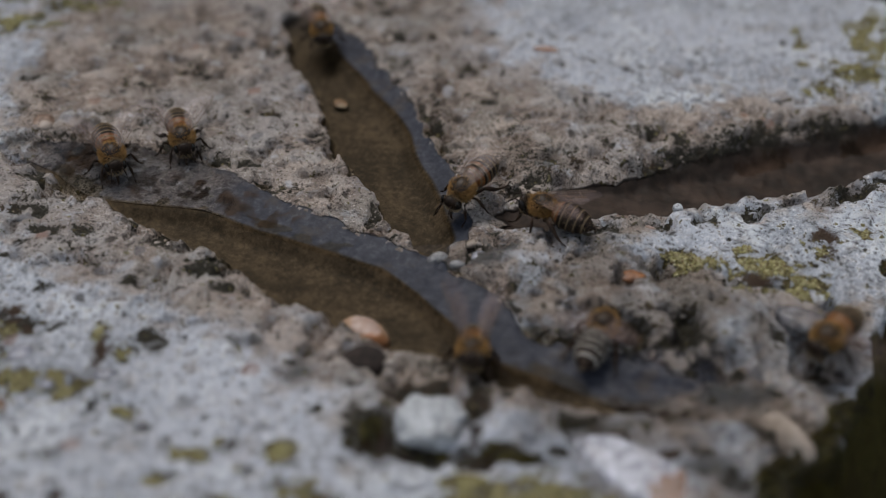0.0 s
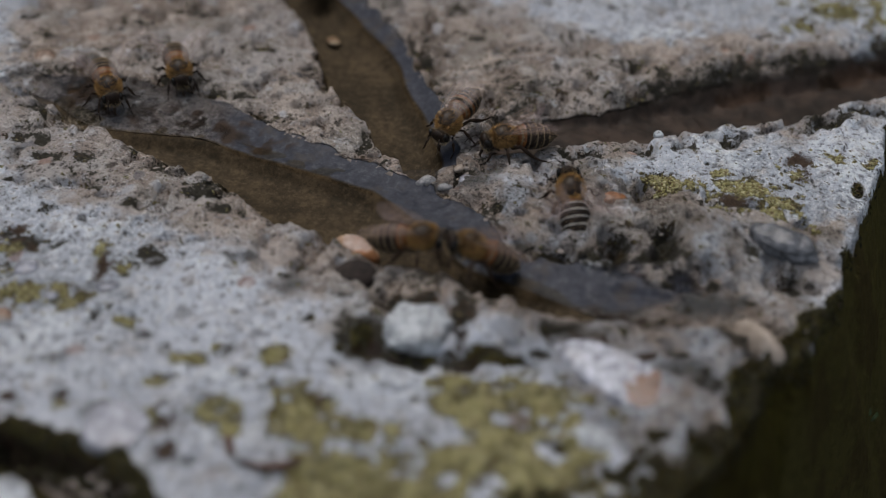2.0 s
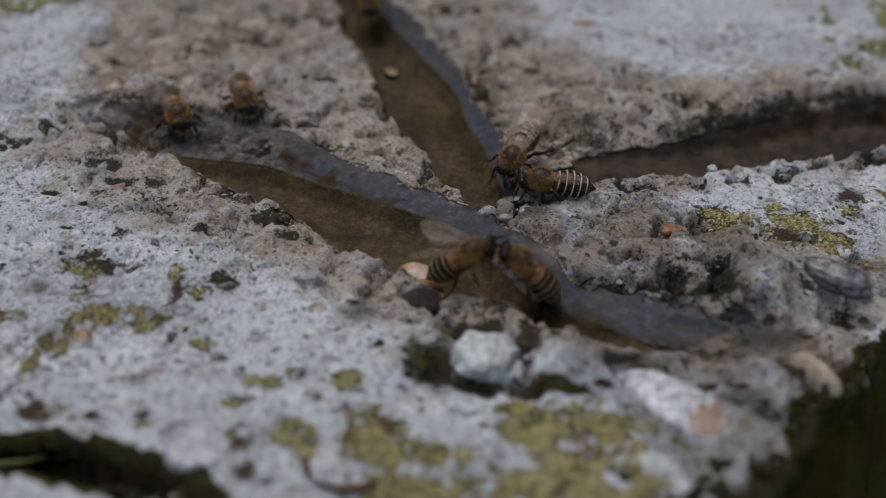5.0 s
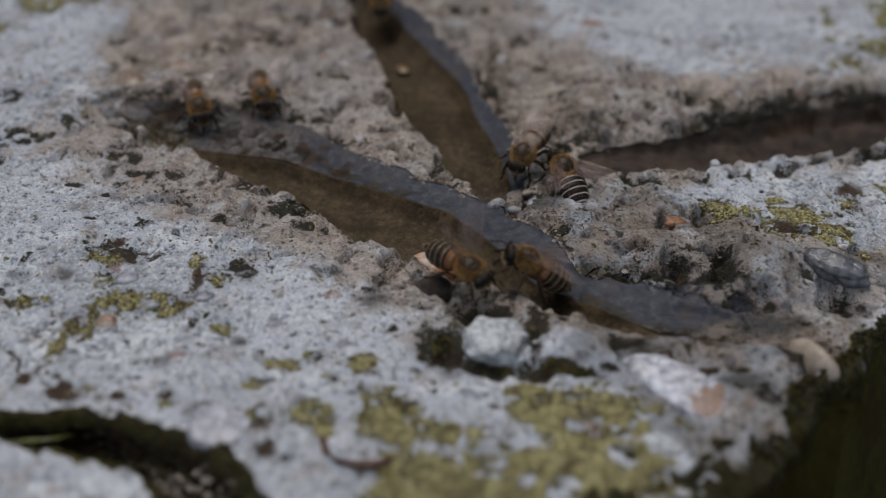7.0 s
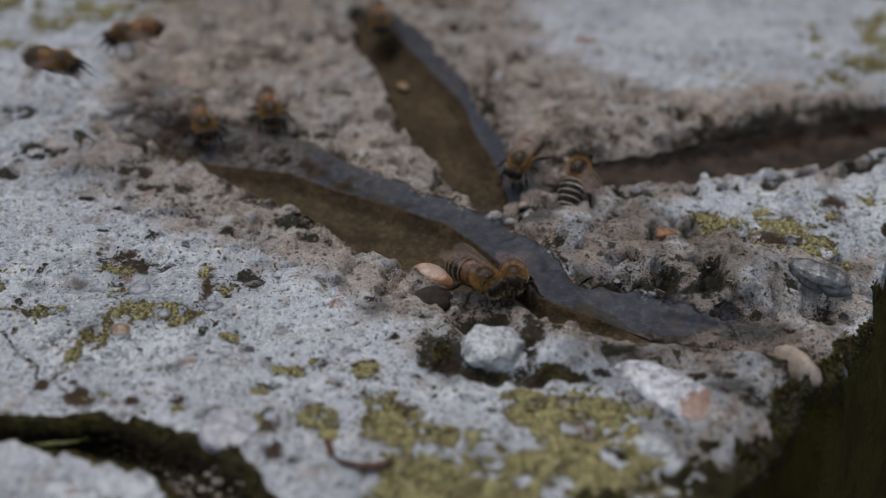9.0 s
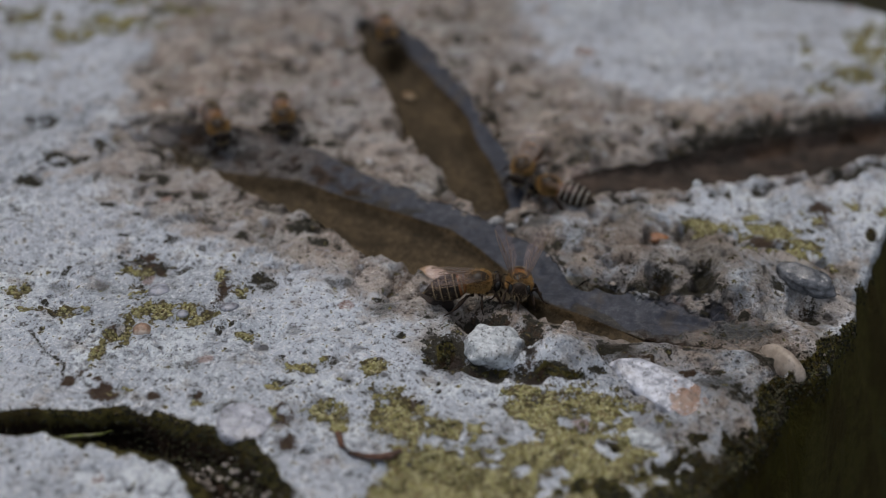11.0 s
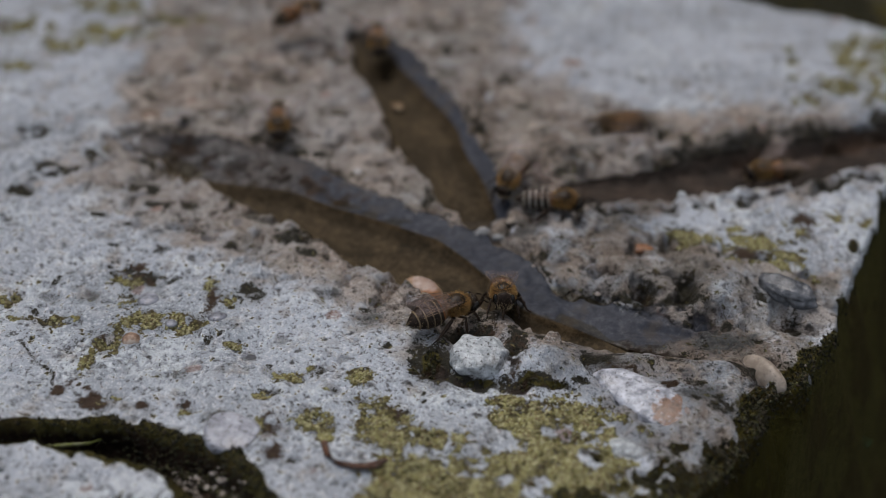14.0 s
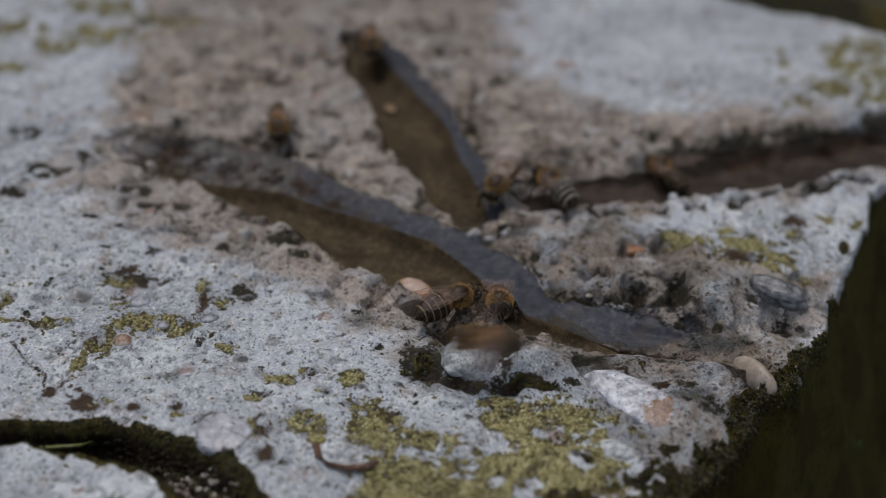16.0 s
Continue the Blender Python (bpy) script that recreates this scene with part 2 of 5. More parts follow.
    return z, tan, wet, moss, mud, sc, np.clip(silt, 0, 1), bank, reach, ramp(-1.1 - z, 0, 1.0) * cut3


# ---- materials ----
def material(name):
    m = bpy.data.materials.new(name)
    m.use_nodes = True
    return m, m.node_tree.nodes, m.node_tree.links, m.node_tree.nodes["Principled BSDF"]


def mix_rgb(n, l, factor, a, b):
    m = n.new("ShaderNodeMix")
    m.data_type = "RGBA"
    for socket, value in ((m.inputs[0], factor), (m.inputs[6], a), (m.inputs[7], b)):
        if isinstance(value, bpy.types.NodeSocket):
            l.new(value, socket)
        elif isinstance(value, (int, float)):
            socket.default_value = value
        else:
            socket.default_value = (*value, 1)
    return m.outputs[2]


def math_node(n, l, kind, a, b=0.0, clamp=False):
    m = n.new("ShaderNodeMath")
    m.operation, m.use_clamp = kind, clamp
    for socket, value in zip(m.inputs, (a, b)):
        if isinstance(value, bpy.types.NodeSocket):
            l.new(value, socket)
        else:
            socket.default_value = value
    return m.outputs[0]


def span(n, l, value, lo, hi, a=0.0, b=1.0):
    m = n.new("ShaderNodeMapRange")
    m.interpolation_type = "SMOOTHSTEP"
    l.new(value, m.inputs[0])
    for k, v in enumerate((lo, hi, a, b)):
        m.inputs[k + 1].default_value = v
    return m.outputs[0]


def noise_node(n, l, size_mm, detail=3.0, rough=0.6):
    """Noise whose features are about that many millimetres across."""
    c = n.new("ShaderNodeTexCoord")
    m = n.new("ShaderNodeTexNoise")
    m.inputs["Scale"].default_value, m.inputs["Detail"].default_value, m.inputs["Roughness"].default_value = 1000.0 / size_mm, detail, rough
    l.new(c.outputs["Object"], m.inputs["Vector"])
    return m.outputs["Fac"]


def bumps(n, l, bsdf, height, strength, distance):
    b = n.new("ShaderNodeBump")
    b.inputs["Strength"].default_value, b.inputs["Distance"].default_value = strength, distance
    l.new(height, b.inputs["Height"])
    l.new(b.outputs[0], bsdf.inputs["Normal"])


def stone_material():
    m, n, l, p = material("weathered_stone")

    def mask(name, noise, soft=0.5, lo=0.35, hi=0.62):
        a = n.new("ShaderNodeAttribute")
        a.attribute_name = name
        centred = math_node(n, l, "MULTIPLY", math_node(n, l, "SUBTRACT", noise, 0.5), soft)
        return span(n, l, math_node(n, l, "ADD", a.outputs["Fac"], centred), lo, hi)

    def cells(size_mm):
        c = n.new("ShaderNodeTexCoord")
        v = n.new("ShaderNodeTexVoronoi")
        v.inputs["Scale"].default_value = 1000.0 / size_mm
        l.new(c.outputs["Object"], v.inputs["Vector"])
        tone = n.new("ShaderNodeSeparateColor")
        l.new(v.outputs["Color"], tone.inputs[0])
        return v.outputs["Distance"], tone.outputs[0], tone.outputs[1]

    big, mid, small, fine = noise_node(n, l, 30, 5), noise_node(n, l, 6, 6, 0.7), noise_node(n, l, 1.3, 4, 0.7), noise_node(n, l, 0.5, 3, 0.8)
    speck = math_node(n, l, "ADD", math_node(n, l, "MULTIPLY", small, 0.55), math_node(n, l, "MULTIPLY", fine, 0.45))
    hole, odd, _ = cells(1.9)
    hole2, odd2, _ = cells(5.0)
    pore = math_node(n, l, "MULTIPLY", span(n, l, hole, 0.26, 0.10), span(n, l, odd, 0.78, 0.82))
    pore2 = math_node(n, l, "MULTIPLY", span(n, l, math_node(n, l, "ADD", hole2, math_node(n, l, "MULTIPLY", small, 0.35)), 0.36, 0.26), span(n, l, odd2, 0.55, 0.6))
    pores = math_node(n, l, "MAXIMUM", pore, pore2)
    grey = mix_rgb(n, l, span(n, l, big, 0.38, 0.62), (0.46, 0.495, 0.545), (0.66, 0.70, 0.765))
    grey = mix_rgb(n, l, span(n, l, mid, 0.52, 0.70, 0, 0.55), grey, (0.31, 0.325, 0.335))
    grey = mix_rgb(n, l, span(n, l, mid, 0.47, 0.35, 0, 0.6), grey, (0.69, 0.735, 0.79))
    # White flecks, brightened to paint glints on the grey stone
    grey = mix_rgb(n, l, span(n, l, speck, 0.515, 0.565, 0, 0.9), grey, (0.94, 0.95, 0.98))
    grey = mix_rgb(n, l, span(n, l, speck, 0.46, 0.405, 0, 0.9), grey, (0.12, 0.115, 0.11))
    grey = mix_rgb(n, l, math_node(n, l, "MULTIPLY", pores, 0.9), grey, (0.09, 0.083, 0.08))
    tan = mix_rgb(n, l, span(n, l, mid, 0.40, 0.60), (0.275, 0.21, 0.166), (0.57, 0.484, 0.414))
    tan = mix_rgb(n, l, span(n, l, big, 0.44, 0.60, 0, 0.75), tan, (0.45, 0.42, 0.40))
    tan = mix_rgb(n, l, span(n, l, noise_node(n, l, 14, 4), 0.50, 0.62, 0, 0.75), tan, (0.32, 0.285, 0.245))
    tan = mix_rgb(n, l, span(n, l, noise_node(n, l, 11, 5), 0.46, 0.38, 0, 0.7), tan, (0.50, 0.475, 0.45))
    tan = mix_rgb(n, l, span(n, l, noise_node(n, l, 9, 3), 0.52, 0.64, 0, 0.5), tan, (0.33, 0.25, 0.20))
    # Pale flecks and painted white glints on the tan stone
    tan = mix_rgb(n, l, span(n, l, speck, 0.535, 0.585, 0, 0.8), tan, (0.76, 0.705, 0.66))
    tan = mix_rgb(n, l, span(n, l, speck, 0.47, 0.41, 0, 0.75), tan, (0.045, 0.034, 0.026))
    tan = mix_rgb(n, l, math_node(n, l, "MULTIPLY", pores, 0.8), tan, (0.05, 0.04, 0.032))
    chip, kind, tone = cells(3.6)
    chip = math_node(n, l, "MULTIPLY", span(n, l, math_node(n, l, "ADD", chip, math_node(n, l, "MULTIPLY", small, 0.45)), 0.62, 0.44), span(n, l, kind, 0.72, 0.76))
    chips = mix_rgb(n, l, span(n, l, tone, 0.42, 0.48), (0.20, 0.20, 0.215), mix_rgb(n, l, span(n, l, tone, 0.76, 0.80), (0.66, 0.68, 0.72), mix_rgb(n, l, span(n, l, tone, 0.90, 0.92), (0.30, 0.245, 0.20), (0.36, 0.19, 0.13))))
    grey = mix_rgb(n, l, math_node(n, l, "MULTIPLY", chip, 0.55), grey, chips)
    tan = mix_rgb(n, l, math_node(n, l, "MULTIPLY", chip, 0.6), tan, chips)
    # Patches of near-white grain that paint sparkle into the grey
    glint_patch = noise_node(n, l, 17, 4, 0.65)
    grey = mix_rgb(n, l, math_node(n, l, "MULTIPLY", span(n, l, glint_patch, 0.50, 0.61), span(n, l, small, 0.44, 0.56)), grey, (0.88, 0.92, 0.95))
    colour = mix_rgb(n, l, mask("tan", mid, 3.2, 0.1, 0.9), grey, tan)
    colour = mix_rgb(n, l, mask("smudge", speck, 5.0, 0.35, 1.15), colour, mix_rgb(n, l, small, (0.07, 0.068, 0.062), (0.22, 0.22, 0.215)))
    colour = mix_rgb(n, l, mask("dark", speck, 4.6, 0.50, 0.76), colour, mix_rgb(n, l, fine, (0.008, 0.008, 0.005), (0.065, 0.057, 0.038)))
    colour = mix_rgb(n, l, mask("brown", speck, 5.0, 0.40, 1.05), colour, mix_rgb(n, l, small, (0.030, 0.018, 0.011), (0.105, 0.066, 0.040)))
    grain, shade, shade2 = cells(0.62)
    lich = mix_rgb(n, l, shade, (0.145, 0.122, 0.046), (0.355, 0.322, 0.15))
    lich = mix_rgb(n, l, span(n, l, mid, 0.48, 0.64, 0, 0.55), lich, (0.15, 0.12, 0.055))
    lich = mix_rgb(n, l, span(n, l, noise_node(n, l, 4, 3), 0.52, 0.66, 0, 0.45), lich, (0.40, 0.39, 0.22))
    lich = mix_rgb(n, l, span(n, l, shade2, 0.66, 0.8, 0, 0.8), lich, (0.10, 0.062, 0.026))
    lich = mix_rgb(n, l, span(n, l, grain, 0.36, 0.66), lich, (0.085, 0.070, 0.028))
    colour = mix_rgb(n, l, mask("lichen", speck, 4.6, 0.46, 0.72), colour, mix_rgb(n, l, fine, (0.05, 0.036, 0.018), (0.17, 0.14, 0.085)))
    crust = mask("lichen", small, 5.0, 0.58, 0.76)
    colour = mix_rgb(n, l, crust, colour, lich)
    moss = mix_rgb(n, l, small, (0.032, 0.028, 0.010), (0.15, 0.128, 0.042))
    moss = mix_rgb(n, l, span(n, l, noise_node(n, l, 12, 4, 0.65), 0.46, 0.58, 0, 0.8), moss, mix_rgb(n, l, small, (0.028, 0.021, 0.009), (0.105, 0.078, 0.031)))
    mossy = mask("moss", small, 0.9, 0.35, 0.6)
    colour = mix_rgb(n, l, mossy, colour, moss)
    silt = mask("silt", mid, 1.0, 0.25, 0.8)
    muddy = mask("mud", mid, 0.3, 0.1, 0.7)
    wet = math_node(n, l, "MULTIPLY", mask("wet", mid, 0.6, 0.3, 0.65), span(n, l, muddy, 0, 1, 1.0, 0.35))
    damp = n.new("ShaderNodeHueSaturation")
    damp.inputs["Value"].default_value, damp.inputs["Saturation"].default_value = 0.68, 1.12
    l.new(colour, damp.inputs["Color"])
    colour = mix_rgb(n, l, wet, colour, damp.outputs[0])
    # Wet silt shelf: the sky's blue-grey reflection is put into its colour
    sky_film = mix_rgb(n, l, span(n, l, small, 0.35, 0.65), (0.030, 0.033, 0.042), (0.048, 0.051, 0.063))
    sky_film = mix_rgb(n, l, span(n, l, mid, 0.52, 0.66, 0, 0.6), sky_film, (0.060, 0.050, 0.042))
    sky_film = mix_rgb(n, l, span(n, l, speck, 0.535, 0.60, 0, 0.15), sky_film, (0.17, 0.16, 0.155))
    sky_film = mix_rgb(n, l, span(n, l, speck, 0.45, 0.40, 0, 0.25), sky_film, (0.018, 0.017, 0.017))
    colour = mix_rgb(n, l, silt, colour, sky_film)
    bed_mud = mix_rgb(n, l, span(n, l, mid, 0.36, 0.64), (0.022, 0.016, 0.010), (0.066, 0.050, 0.034))
    bed_mud = mix_rgb(n, l, span(n, l, speck, 0.52, 0.58, 0, 0.45), bed_mud, (0.115, 0.088, 0.062))
    bed_mud = mix_rgb(n, l, span(n, l, speck, 0.47, 0.42, 0, 0.7), bed_mud, (0.012, 0.009, 0.006))
    colour = mix_rgb(n, l, muddy, colour, bed_mud)
    # Dark groove peat, and the crack's depth shade put into the colour
    peat_shade = mask("peat_shade", mid, 0.8, 0.3, 0.8)
    colour = mix_rgb(n, l, peat_shade, colour, mix_rgb(n, l, span(n, l, mid, 0.36, 0.64), (0.012, 0.008, 0.005), (0.046, 0.030, 0.021)))
    l.new(colour, p.inputs["Base Color"])
    dry_bed = span(n, l, muddy, 0, 0.6, 1.0, 0.0)
    smooth = math_node(n, l, "MULTIPLY", math_node(n, l, "MAXIMUM", wet, silt), dry_bed)
    gloss = math_node(n, l, "ADD", span(n, l, smooth, 0, 1, 0.72, 0.36), span(n, l, silt, 0, 1, 0.0, 0.08))
    l.new(math_node(n, l, "ADD", gloss, math_node(n, l, "MULTIPLY", fine, 0.10)), p.inputs["Roughness"])
    rough = math_node(n, l, "ADD", math_node(n, l, "MULTIPLY", small, 1.3), math_node(n, l, "MULTIPLY", fine, 0.9))
    rough = math_node(n, l, "SUBTRACT", rough, math_node(n, l, "MULTIPLY", pores, 0.5))
    rough = math_node(n, l, "SUBTRACT", rough, math_node(n, l, "MULTIPLY", math_node(n, l, "MULTIPLY", crust, grain), 0.6))
    still = math_node(n, l, "MAXIMUM", silt, muddy)
    rough = math_node(n, l, "MULTIPLY", rough, span(n, l, still, 0, 1, 1.0, 0.03))
    p.inputs["IOR"].default_value = 1.36
    l.new(math_node(n, l, "MULTIPLY", span(n, l, silt, 0, 1, 0.5, 0.14), span(n, l, mossy, 0, 1, 1.0, 0.15)), p.inputs["Specular IOR Level"])
    bumps(n, l, p, rough, 1.0, 0.0012)
    return m


def speckled(name, a, b, size, roughness, relief=0.0004, c=None, pits=0.85, spot=None):
    """Two-tone grain, with an optional third colour in patches, or in one stain at a spot (x, y, radius in mm)."""
    m, n, l, p = material(name)
    grain, patch = noise_node(n, l, size, 4), noise_node(n, l, size * 4.5, 3)
    info = n.new("ShaderNodeObjectInfo")
    colour = mix_rgb(n, l, span(n, l, grain, 0.32, 0.68), a, b)
    if c:
        if spot:
            at, gap = n.new("ShaderNodeTexCoord"), n.new("ShaderNodeVectorMath")
            gap.operation = "DISTANCE"
            l.new(at.outputs["Object"], gap.inputs[0])
            gap.inputs[1].default_value = (spot[0] * MM, spot[1] * MM, 0)
            patch = math_node(n, l, "SUBTRACT", math_node(n, l, "ADD", math_node(n, l, "MULTIPLY", noise_node(n, l, 2.0, 5, 0.75), 2.4), -0.2), math_node(n, l, "MULTIPLY", gap.outputs["Value"], 0.5 / (spot[2] * MM)))
        colour = mix_rgb(n, l, span(n, l, patch, 0.50, 0.60, 0, 0.95 if spot else 1), colour, c)
    dirt = noise_node(n, l, size * 2.2, 5, 0.7)
    colour = mix_rgb(n, l, span(n, l, dirt, 0.50, 0.66, 0, 0.7 * min(1.0, pits)), colour, (0.17, 0.15, 0.13))
    pores = noise_node(n, l, max(0.5, size * 0.4), 3, 0.75)
    colour = mix_rgb(n, l, span(n, l, pores, 0.43, 0.36, 0, pits), colour, (0.05, 0.045, 0.04))
    shade = n.new("ShaderNodeHueSaturation")
    l.new(span(n, l, info.outputs["Random"], 0, 1, 0.82, 1.15), shade.inputs["Value"])
    l.new(colour, shade.inputs["Color"])
    l.new(shade.outputs[0], p.inputs["Base Color"])
    p.inputs["Roughness"].default_value = roughness
    bumps(n, l, p, grain, 0.6, relief)
    return m


def island_mix(name, colours, roughness):
    """Loose grains: each grain takes its own tone."""
    m, n, l, p = material(name)
    g = n.new("ShaderNodeNewGeometry")
    r = n.new("ShaderNodeValToRGB")
    r.color_ramp.interpolation = "LINEAR"
    for k, c in enumerate(colours):
        e = r.color_ramp.elements[k] if k < 2 else r.color_ramp.elements.new(k / (len(colours) - 1))
        e.position, e.color = k / (len(colours) - 1), (*c, 1)
    l.new(g.outputs["Random Per Island"], r.inputs[0])
    l.new(r.outputs[0], p.inputs["Base Color"])
    p.inputs["Roughness"].default_value = roughness
    return m


def water_material():
    m, n, l, p = material("shallow_water")
    n.remove(p)
    clear, gloss, mix, fres = n.new("ShaderNodeBsdfTransparent"), n.new("ShaderNodeBsdfGlossy"), n.new("ShaderNodeMixShader"), n.new("ShaderNodeFresnel")
    clear.inputs[0].default_value = (0.95, 0.90, 0.78, 1)
    gloss.inputs["Roughness"].default_value = 0.03
    fres.inputs[0].default_value = 1.33
    b = n.new("ShaderNodeBump")
    b.inputs["Strength"].default_value, b.inputs["Distance"].default_value = 0.12, 0.0004
    l.new(noise_node(n, l, 9, 1), b.inputs["Height"])
    l.new(b.outputs[0], gloss.inputs["Normal"])
    l.new(b.outputs[0], fres.inputs["Normal"])
    l.new(fres.outputs[0], mix.inputs[0])
    l.new(clear.outputs[0], mix.inputs[1])
    l.new(gloss.outputs[0], mix.inputs[2])
    l.new(mix.outputs[0], n["Material Output"].inputs[0])
    return m


def wing_material():
    m, n, l, p = material("wing_membrane")
    l.new(mix_rgb(n, l, noise_node(n, l, 1.6, 2), (0.26, 0.185, 0.17), (0.42, 0.33, 0.32)), p.inputs["Base Color"])
    p.inputs["Roughness"].default_value = 0.3
    p.inputs["Alpha"].default_value = 0.07
    bumps(n, l, p, noise_node(n, l, 0.7, 2), 0.3, 0.0001)
    return m


def ground_material():
    m, n, l, p = material("dark_soil_and_moss")
    big, mid = noise_node(n, l, 60, 4), noise_node(n, l, 9, 4)
    colour = mix_rgb(n, l, span(n, l, mid, 0.3, 0.7), (0.014, 0.012, 0.005), (0.055, 0.045, 0.017))
    colour = mix_rgb(n, l, span(n, l, big, 0.54, 0.62), colour, (0.020, 0.034, 0.009))
    colour = mix_rgb(n, l, span(n, l, noise_node(n, l, 34, 3), 0.46, 0.38, 0, 0.85), colour, (0.004, 0.003, 0.002))
    l.new(colour, p.inputs["Base Color"])
    p.inputs["Roughness"].default_value = 0.95
    bumps(n, l, p, mid, 0.8, 0.004)
    return m


STONE = stone_material()
SOIL = ground_material()
WATER_SKIN = water_material()
WING = wing_material()
CHALK = speckled("white_pebble", (0.30, 0.32, 0.33), (0.68, 0.715, 0.74), 1.2, 0.6, 0.0012, None, 1.0)
QUARTZ = speckled("pale_quartz", (0.21, 0.22, 0.25), (0.58, 0.595, 0.66), 1.6, 0.36, 0.0009, (0.215, 0.118, 0.072), 0.8, (2.9, -2.0, 3.2))
GLASSY = speckled("glassy_quartz", (0.16, 0.165, 0.19), (0.36, 0.37, 0.42), 2.4, 0.36, 0.0011)
BUFF = speckled("buff_stone", (0.25, 0.20, 0.155), (0.38, 0.32, 0.265), 1.6, 0.5, 0.0003, None, 0.35)
ORANGE = speckled("orange_pebble", (0.30, 0.20, 0.155), (0.44, 0.345, 0.295), 1.3, 0.5, 0.0003, (0.36, 0.16, 0.075), 0.4)
UMBER = speckled("umber_pebble", (0.12, 0.07, 0.045), (0.30, 0.20, 0.14), 0.9, 0.5, 0.0003, (0.40, 0.33, 0.27), 0.4)
RUST = speckled("rust_pebble", (0.16, 0.055, 0.016), (0.36, 0.15, 0.05), 0.8, 0.45)
CHAR = speckled("charcoal_pebble", (0.014, 0.010, 0.008), (0.040, 0.028, 0.022), 1.2, 1.0, 0.0004, None, 0.0)
SLATE = speckled("slate_pebble", (0.04, 0.043, 0.048), (0.13, 0.135, 0.148), 1.6, 0.15, 0.0009, None, 0.1)
GREYROCK = speckled("grey_pebble", (0.13, 0.13, 0.135), (0.30, 0.295, 0.29), 1.0, 0.5)
GRIT = island_mix("mixed_grit", [(0.06, 0.048, 0.038), (0.19, 0.158, 0.132), (0.27, 0.24, 0.215), (0.15, 0.118, 0.094), (0.24, 0.21, 0.19), (0.09, 0.074, 0.062)], 0.75)
CRUST = island_mix("lichen_crust", [(0.0623, 0.0445, 0.0214), (0.223, 0.205, 0.0757), (0.142, 0.116, 0.0445), (0.374, 0.356, 0.187), (0.107, 0.0712, 0.0303), (0.169, 0.147, 0.049), (0.303, 0.285, 0.151), (0.276, 0.254, 0.107), (0.249, 0.227, 0.0801), (0.418, 0.396, 0.231), (0.151, 0.102, 0.0445)], 0.9)
TUFT = island_mix("moss_tufts", [(0.010, 0.010, 0.004), (0.028, 0.027, 0.009), (0.055, 0.052, 0.014), (0.018, 0.015, 0.006), (0.035, 0.024, 0.010), (0.014, 0.014, 0.005)], 0.9)
TWIG = speckled("dry_stem", (0.035, 0.014, 0.008), (0.12, 0.05, 0.025), 0.5, 0.8, 0.0005)
# Surface of the added, unseen screen that darkens the water's reflection
DARK_SCREEN = speckled("dark_screen", (0.02, 0.02, 0.010), (0.06, 0.06, 0.03), 40, 0.8, 0.01)
BLADE = speckled("grass_blade", (0.10, 0.11, 0.02), (0.17, 0.19, 0.04), 1.5, 0.6)
LEAF = speckled("green_leaf", (0.018, 0.034, 0.007), (0.036, 0.06, 0.012), 1.5, 0.9)


# ---- building helpers ----
def mesh_of(name, verts, faces, mat, smooth=True):
    me = bpy.data.meshes.new(name)
    me.from_pydata(verts, [], faces)
    me.materials.append(mat)
    if smooth:
        me.polygons.foreach_set("use_smooth", [True] * len(me.polygons))
    me.update()
    return me


def part_mesh(name, me, parent, label=""):
    ob = new(name, me)
    ob.parent = parent
    return tagged(ob, label)


def part(name, bm, mat, parent, label="", smooth=True):
    me = bpy.data.meshes.new(name)
    bm.to_mesh(me)
    bm.free()
    me.materials.append(mat)
    if smooth:
        me.polygons.foreach_set("use_smooth", [True] * len(me.polygons))
    return part_mesh(name, me, parent, label)


def blob_bm(size, where=(0, 0, 0), turn=(0, 0, 0), detail=3, lumps=0.0, grain=1.0, seed=0, flat=0.0):
    """A rounded lump with semi-axes in mm; lumps: unevenness, grain: its size as a share of the radius."""
    bm = bmesh.new()
    bmesh.ops.create_icosphere(bm, subdivisions=detail, radius=1.0)
    place = pose(where[0] * MM, where[1] * MM, where[2] * MM, *turn) @ Matrix.Diagonal((size[0] * MM, size[1] * MM, size[2] * MM, 1))
    for v in bm.verts:
        c = v.co.copy()
        if lumps:
            k = noise.noise(c / grain + Vector((seed * 3.7, seed, -seed))) + 0.5 * noise.noise(c * 2.3 / grain + Vector((seed, 9, seed)))
            c *= 1 + lumps * k
        if flat and c.z > flat:
            c.z = flat + (c.z - flat) * 0.35
        v.co = place @ c
    return bm


def tube(points, radii, sides=6):
    """A tapered tube through points (mm) as vertices and faces."""
    verts, faces = [], []
    pts = [Vector(p) * MM for p in points]
    for k, p in enumerate(pts):
        d = (pts[min(k + 1, len(pts) - 1)] - pts[max(k - 1, 0)]).normalized()
        a = d.orthogonal().normalized()
        b = d.cross(a)
        for s in range(sides):
            t = 2 * math.pi * s / sides
            verts.append(p + (a * math.cos(t) + b * math.sin(t)) * radii[k] * MM)
    for k in range(len(pts) - 1):
        for s in range(sides):
            i, j = k * sides + s, k * sides + (s + 1) % sides
            faces.append((i, j, j + sides, i + sides))
    faces.append(tuple(range(sides))[::-1])
    faces.append(tuple(range(len(verts) - sides, len(verts))))
    return verts, faces


def tubes(name, lines, mat, parent, label="", sides=6):
    verts, faces = [], []
    for points, radii in lines:
        v, f = tube(points, radii, sides)
        faces += [tuple(i + len(verts) for i in q) for q in f]
        verts += v
    return part_mesh(name, mesh_of(name, verts, faces, mat), parent, label)


